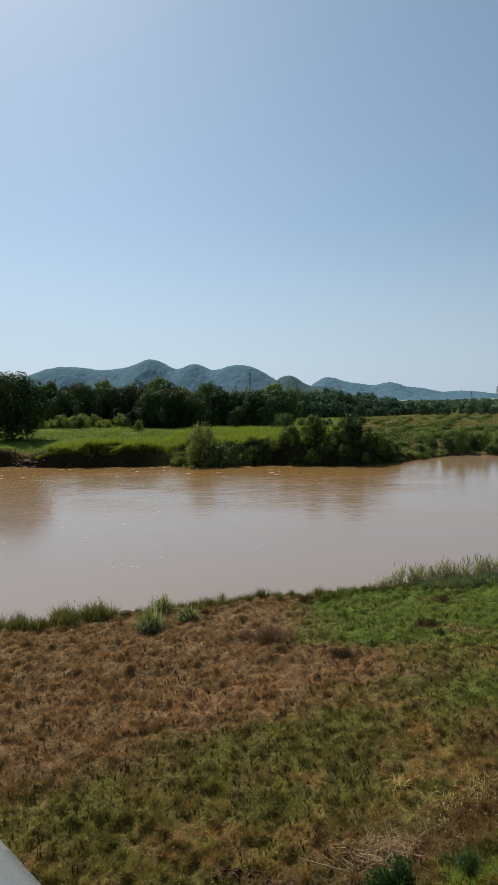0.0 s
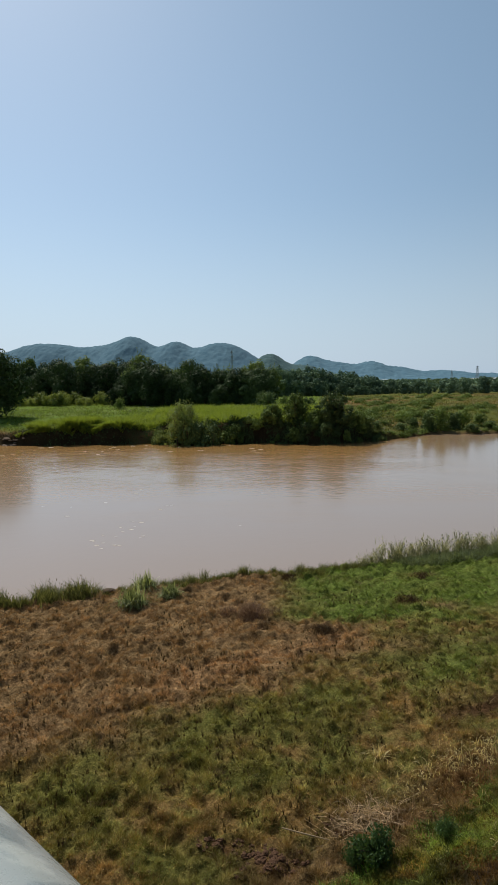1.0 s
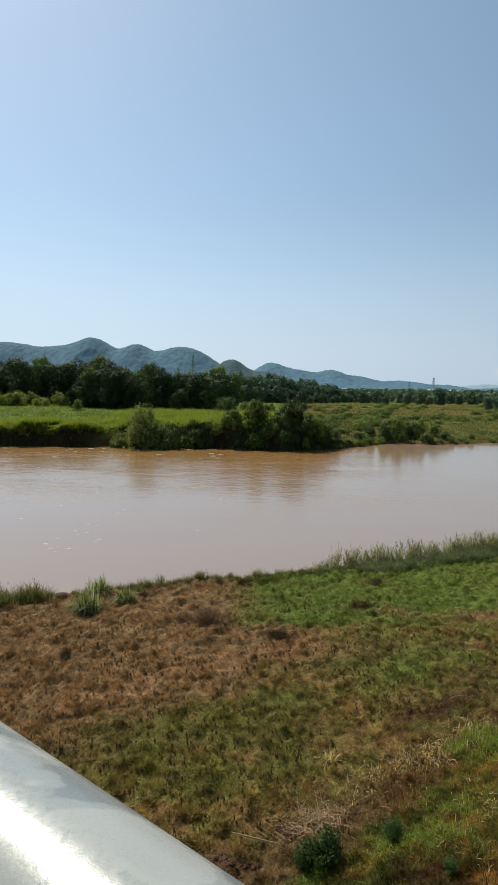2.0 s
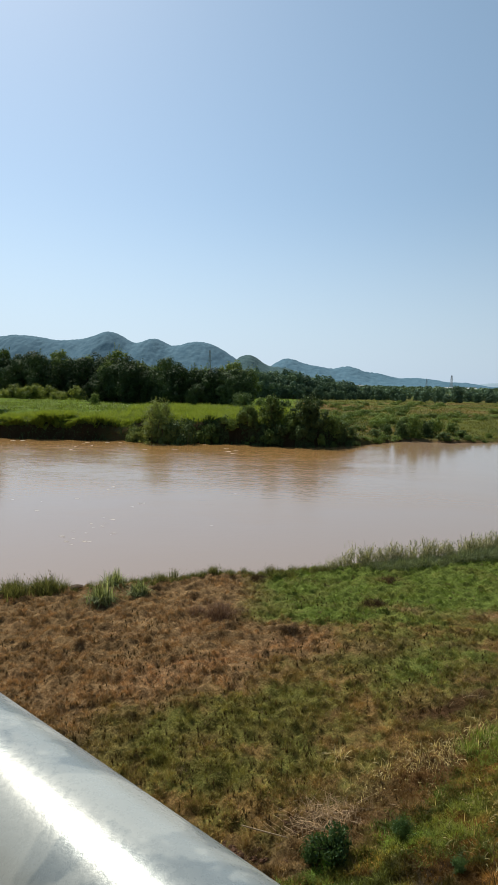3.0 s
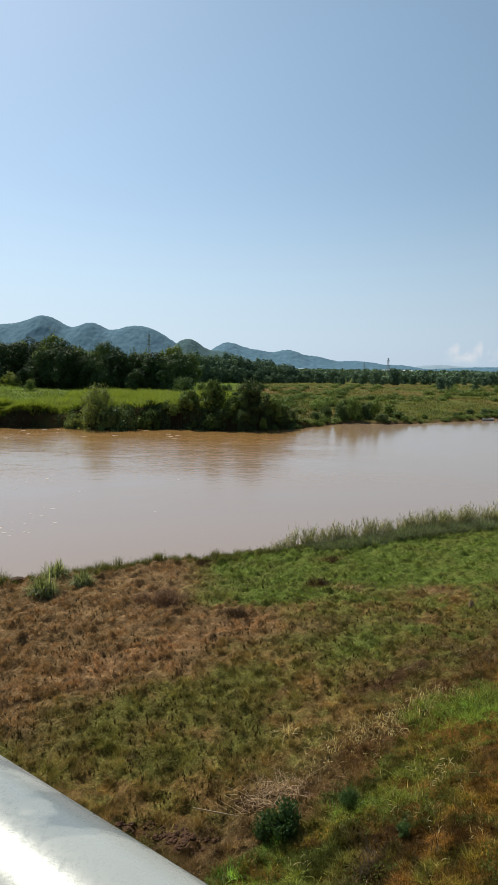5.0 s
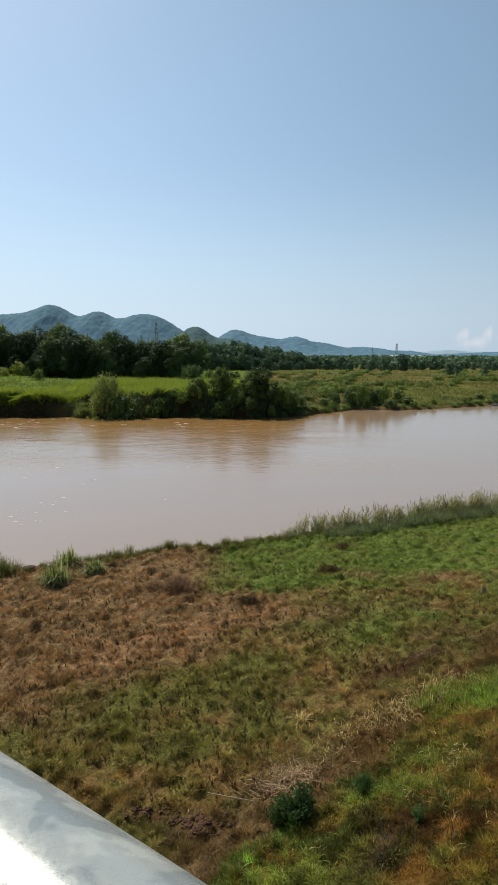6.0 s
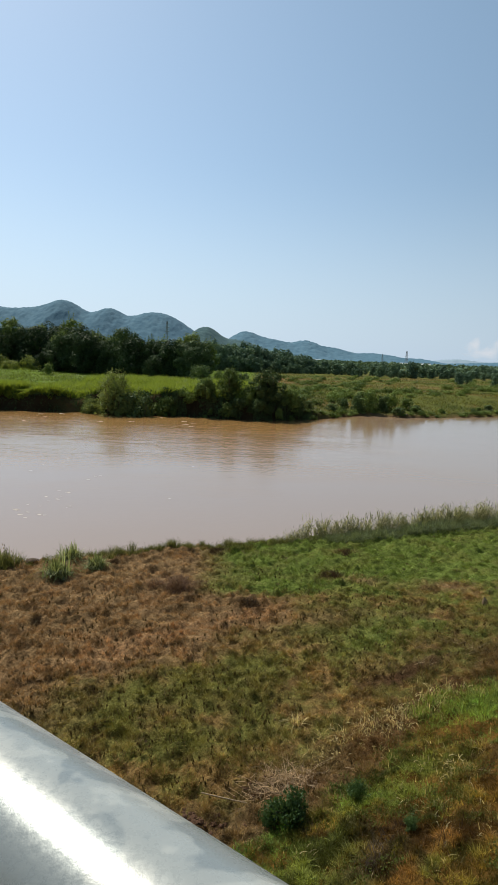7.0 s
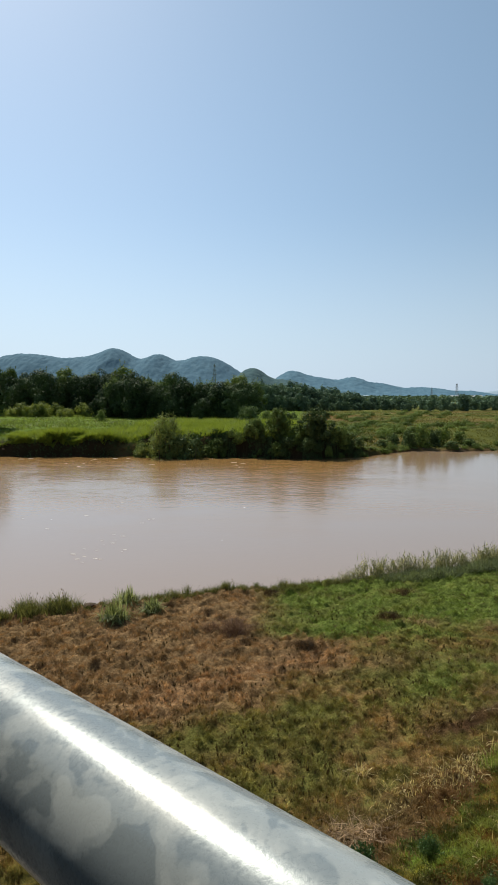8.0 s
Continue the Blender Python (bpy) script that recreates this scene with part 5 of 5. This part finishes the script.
def build_weeds():
    """Small dark upright weeds dotted over the meadow."""
    rng = np.random.default_rng(14)
    x, y = in_meadow(rng, 3000, 11.0, 25)
    keep = (slope_in(x, y) < 0.0) & (y < near_edge(x) - 2) & (fbm(x * 0.35, y * 0.35, 67) > 0.40)
    x, y = x[keep], y[keep]
    base = np.repeat(np.stack([x, y, ground_z(x, y) - 0.01], 1), 7, axis=0)
    base[:, :2] += rng.normal(0, 0.011, (len(base), 2))
    c = np.array([[0.045, 0.034, 0.018]]) * rng.uniform(0.6, 1.6, (len(base), 1))
    v, f, tv = blades(rng, base, np.repeat(rng.uniform(0.06, 0.16, len(x)), 7), 0.020, 0.16, 0.6, c, 2)
    return tagged(new("upright_weeds", mesh_np("upright_weeds", v, f, M_BLADE, tv)), "small dark upright weeds dotted over the meadow", "weeds", kind="stuff")


build_straw_heap()
build_weeds()


def build_foam():
    """Thin flecks of foam drifting on the river."""
    rng = np.random.default_rng(15)
    vs, fs = [], []
    for k in range(34):
        x0, y0 = (rng.normal(-13, 1.0), rng.normal(39, 2.6)) if k < 15 else (rng.uniform(-26, -4), rng.uniform(33, 56))
        n = 9
        a = np.linspace(0, 2 * np.pi, n, endpoint=False)
        r = rng.uniform(0.4, 1.1, n) * 0.085 * rng.uniform(0.6, 1.4)
        vs.append(np.stack([x0 + np.cos(a) * r * 1.9, y0 + np.sin(a) * r * 0.9, np.full(n, 0.006)], 1))
        fs += [[k * n, k * n + q, k * n + q + 1] for q in range(1, n - 1)]
    for k in range(34, 66):
        x0 = rng.uniform(-62, -8)
        y0 = float(far_edge(np.array(x0))) - rng.uniform(1.5, 14)
        n = 9
        a = np.linspace(0, 2 * np.pi, n, endpoint=False)
        r = rng.uniform(0.4, 1.1, n) * rng.uniform(0.5, 1.3)
        vs.append(np.stack([x0 + np.cos(a) * r * 0.55, y0 + np.sin(a) * r * 0.20, np.full(n, 0.008)], 1))
        fs += [[k * n, k * n + q, k * n + q + 1] for q in range(1, n - 1)]
    m = mat_rough("foam", (0.42, 0.37, 0.32), (0.62, 0.57, 0.51), 20.0, 0.8)
    return tagged(new("foam", mesh_np("foam", np.concatenate(vs), np.array(fs), m)), "pale flecks of foam drifting on the river", "foam", kind="stuff")


build_foam()

# soft grey-green tussocks before the reeds
tussocks = [clump("grass_clump", reed_mesh(540 + k, 320, 0.55, 0.24, (0.075, 0.110, 0.055), (0.215, 0.265, 0.150), width=0.02, heads=0.0, lean=0.40, bend=1.2, drop=0.5),
                  "soft grey-green tussock before the reeds", "grass clump", "tussocks before the reeds") for k in range(3)]
scatter(tussocks, [(x + rng.uniform(-0.2, 0.2), float(near_edge(np.array(x))) - rng.uniform(0.5, 1.1), rng.uniform(0.7, 1.3), 0.9) for x in np.arange(4.2, 15, 0.40)], rng, 0.02)


def lump_mesh(seed, r, squash):
    """An uneven stone or clod."""
    bm = bmesh.new()
    bmesh.ops.create_icosphere(bm, subdivisions=2, radius=r)
    for v in bm.verts:
        k = 1 + 0.45 * noise.noise(v.co / r * 1.3 + Vector((seed, 0, 0))) + 0.22 * noise.noise(v.co / r * 3.1 + Vector((0, seed, 0)))
        v.co = Vector((v.co.x * k * 1.3, v.co.y * k, v.co.z * k * squash))
    me = bpy.data.meshes.new("lump")
    bm.to_mesh(me)
    bm.free()
    return me


M_ROCK = mat_rough("river_rock", (0.085, 0.060, 0.045), (0.25, 0.19, 0.145), 1.5, 0.9, 0.8, 0.1)
M_CLOD = mat_rough("dark_soil_clod", (0.030, 0.015, 0.009), (0.125, 0.070, 0.042), 40.0, 0.95, 0.9, 0.02)
M_WOOD = mat_rough("weathered_wood", (0.03, 0.021, 0.014), (0.12, 0.085, 0.058), 18.0, 0.9)
rocks = []
for k in range(3):
    me = lump_mesh(600 + k, 0.55, 0.6)
    me.materials.append(M_ROCK)
    rocks.append(tagged(new("rock", me), "pale brown rock at the foot of the far bank", "rock", "rocks at the far bank"))
spots = [(rng.normal(-51.5, 1.6), 0, rng.uniform(0.3, 1.3), rng.uniform(0.35, 0.7)) for k in range(20)] + [(rng.uniform(-60, -46), 0, rng.uniform(0.2, 0.6), 0.6) for k in range(14)] + [(rng.uniform(12, 30), 0, rng.uniform(0.2, 0.5), 0.6) for k in range(9)]
scatter(rocks, [(x, float(far_edge(np.array(x))) + rng.uniform(-0.1, 1.2), sc, sz) for x, _, sc, sz in spots], rng, 0.05)
clods = []
for k in range(3):
    me = lump_mesh(610 + k, 0.026, 0.75)
    me.materials.append(M_CLOD)
    clods.append(tagged(new("soil_clod", me), "dark crumbly clod of turned soil", "soil", "clods on the meadow"))
spots = [(-1.0 + rng.normal(0, 0.34), 10.4 + rng.normal(0, 0.22), rng.uniform(0.7, 1.5) ** 2, 1.0) for k in range(130)]
spots += [(-1.9 + rng.normal(0, 0.25), 10.75 + rng.normal(0, 0.1), rng.uniform(0.6, 1.4) ** 2, 1.0) for k in range(60)]
spots += [(0.35 + rng.normal(0, 0.3), 11.4 + rng.normal(0, 0.15), rng.uniform(0.6, 1.7), 1.0) for k in range(24)]
scatter(clods, spots, rng, 0.0)

# a long pale stick, a broken stump, driftwood at the water
zs = float(ground_z(-0.3, 10.95)) + 0.10
sv, sf = tube_arrays(np.array([[-0.78, 11.05, zs + 0.04], [-0.3, 10.96, zs + 0.01], [0.16, 10.90, zs - 0.03]]), [0.012, 0.014, 0.009], 7)
tagged(new("stick", mesh_np("stick", sv, sf, mat_rough("pale_stick", (0.26, 0.20, 0.13), (0.40, 0.32, 0.21), 20.0), smooth=True)), "long pale dry stick lying on the grass", "stick")
slab = tube_arrays(np.array([[0, 0, -0.05], [0.0, 0.0, 0.10], [-0.02, 0.0, 0.20], [-0.06, 0.01, 0.30]]), [0.13, 0.115, 0.085, 0.015], 8)
splinter = tube_arrays(np.array([[0.05, 0.01, 0.0], [0.09, 0.0, 0.14], [0.13, -0.01, 0.21]]), [0.07, 0.05, 0.012], 6)
sv, sf = joined([slab, splinter])
stump = tagged(new("stump", mesh_np("stump", sv, sf, mat_rough("split_pale_wood", (0.13, 0.085, 0.05), (0.46, 0.34, 0.22), 14.0, 0.9), smooth=False)), "short broken weathered stump on the meadow", "stump")
stump.matrix_basis = spot_m(8.97, 21.8, 0.85, 0.6, 0.0)
me = lump_mesh(620, 0.22, 0.55)
me.materials.append(M_WOOD)
tagged(new("driftwood", me), "dark lump of driftwood at the water's edge", "driftwood").matrix_basis = spot_m(-9.0, 24.3, 1.0, 0.3, 0.0)

# stray dry stalks at the meadow's end
stalks = [clump("dry_stalk_clump", reed_mesh(560 + k, 24, 0.25, 0.12, (0.090, 0.065, 0.035), (0.300, 0.240, 0.150), width=0.018, heads=0.2, lean=0.4, bend=1.0), "dry pale stalks standing in the meadow", "grass clump", "dry stalks on the meadow") for k in range(3)]
spots = [(7.2 + rng.normal(0, 0.9), 17.4 + rng.normal(0, 0.7), rng.uniform(0.6, 1.2), 1.0) for k in range(26)]
spots += [(-8.4 + rng.normal(0, 0.5), 22.6 + rng.normal(0, 0.4), rng.uniform(0.5, 0.9), 1.0) for k in range(6)]
spots += [(-7.0, 18.6, 1.0, 1.0), (-5.2, 23.0, 0.7, 1.0), (0.2, 12.0, 0.7, 1.0), (1.8, 12.1, 0.7, 1.0)]
scatter(stalks, spots, rng, 0.02)


# dead stems on the slope
for x, y, sd in ((3.18, 8.55, 580), (3.59, 8.78, 581), (3.4, 9.3, 582)):
    t = clump("dead_stem_clump", reed_mesh(sd, 9, 0.42, 0.10, (0.030, 0.020, 0.014), (0.090, 0.060, 0.036), width=0.016, heads=0.7, lean=0.14, bend=0.6), "dark dead stems with dry seed heads on the slope", "weeds", "dead stems on the slope")
    t.matrix_basis = spot_m(x, y, 1.0, sd * 1.7, 0.02)
for x, y, sd in ((2.46, 8.95, 585), (2.22, 8.61, 586)):
    tagged(new("dry_bush", twig_bush(sd, 0.30, 0.16, 150, (0.045, 0.034, 0.026), (0.180, 0.145, 0.115))), "sprawling dead grey twigs on the slope", "bush").matrix_basis = spot_m(x, y, 1.0, 0.0, 0.02)


# ---------------------------------------------------------------- far clouds
def mat_cloud():
    m, nt, out = nodes_of("far_cloud")
    tc = nt.nodes.new("ShaderNodeTexCoord")
    n = nt.nodes.new("ShaderNodeTexNoise")
    n.inputs["Scale"].default_value, n.inputs["Detail"].default_value, n.inputs["Roughness"].default_value = 2.2, 3.5, 0.5
    nt.links.new(tc.outputs["Generated"], n.inputs["Vector"])
    sub = nt.nodes.new("ShaderNodeVectorMath")
    sub.operation = "SUBTRACT"
    sub.inputs[1].default_value = (0.5, 0.5, 0.42)
    nt.links.new(tc.outputs["Generated"], sub.inputs[0])
    ln = nt.nodes.new("ShaderNodeVectorMath")
    ln.operation = "LENGTH"
    nt.links.new(sub.outputs[0], ln.inputs[0])
    edge = math_node(nt, "SUBTRACT", 0.95, math_node(nt, "MULTIPLY", ln.outputs["Value"], 2.1))
    cover = math_node(nt, "ADD", edge, math_node(nt, "MULTIPLY", math_node(nt, "SUBTRACT", n.outputs[0], 0.5), 2.6))
    alpha = ramp(nt, cover, [(0.20, (0, 0, 0)), (1.0, (0.62, 0.62, 0.62))])
    em = nt.nodes.new("ShaderNodeEmission")
    em.inputs["Color"].default_value = (0.82, 0.84, 0.88, 1)
    em.inputs["Strength"].default_value = 0.85
    tr = nt.nodes.new("ShaderNodeBsdfTransparent")
    mx = nt.nodes.new("ShaderNodeMixShader")
    nt.links.new(alpha.outputs[0], mx.inputs[0])
    nt.links.new(tr.outputs[0], mx.inputs[1])
    nt.links.new(em.outputs[0], mx.inputs[2])
    nt.links.new(mx.outputs[0], out.inputs["Surface"])
    return m


M_CLOUD = mat_cloud()
for x, z, w, h in ((1625, 165, 210, 150), (1800, 175, 170, 170), (1740, 105, 480, 110), (2010, 165, 280, 190)):
    v = np.array([[x - w / 2, 4480, z - h / 2], [x + w / 2, 4470, z - h / 2], [x + w / 2, 4475, z + h / 2], [x - w / 2, 4485, z + h / 2]], float)
    tagged(new("cloud_backdrop", mesh_np("cloud_backdrop", v, np.array([[0, 1, 2, 3]]), M_CLOUD)), "soft white cumulus cloud low over the far ridge", "cloud", kind="structure")


# ---------------------------------------------------------------- a boat at the far bank
def make_boat(x, y, turn):
    """A small open boat: a shell with rising ends, and two thwarts."""
    ob = tagged(new("boat"), "small pale open boat moored at the far bank", "boat")
    n, k = 15, 7
    vs = []
    for shell in (1.0, 0.93):
        for i in range(n):
            q = -1 + 2 * i / (n - 1)
            half = 0.62 * (1 - abs(q) ** 2.6) * shell + 0.02
            rim = 0.52 + 0.22 * q * q
            for j in range(k):
                a = math.pi * j / (k - 1)
                vs.append((2.3 * q * shell, -half * math.cos(a), rim - (rim - 0.06 * (2 - shell)) * math.sin(a) ** 0.7))
    fs = []
    for o, flip in ((0, False), (n * k, True)):
        for i in range(n - 1):
            for j in range(k - 1):
                f = [o + i * k + j, o + i * k + j + 1, o + (i + 1) * k + j + 1, o + (i + 1) * k + j]
                fs.append(f[::-1] if flip else f)
    for i in range(n - 1):
        for j in (0, k - 1):
            fs.append([i * k + j, (i + 1) * k + j, n * k + (i + 1) * k + j, n * k + i * k + j])
    child(new("hull", mesh_np("hull", np.array(vs), np.array(fs), mat_rough("pale_boat_paint", (0.42, 0.45, 0.46), (0.58, 0.60, 0.60), 3.0, 0.6), smooth=True)), ob)
    for q in (-0.8, 0.5):
        bm = bmesh.new()
        bm_box(bm, (0.28, 1.0, 0.04), Matrix.Translation((q, 0, 0.40)), 0.008)
        part("thwart", bm, M_WOOD, ob, "weathered wooden thwart")
    ob.matrix_basis = Matrix.Translation((x, y, -0.10)) @ Matrix.Rotation(turn, 4, "Z") @ Matrix.Diagonal((0.75, 0.8, 0.8, 1))


make_boat(50.6, 120.4, 0.5)
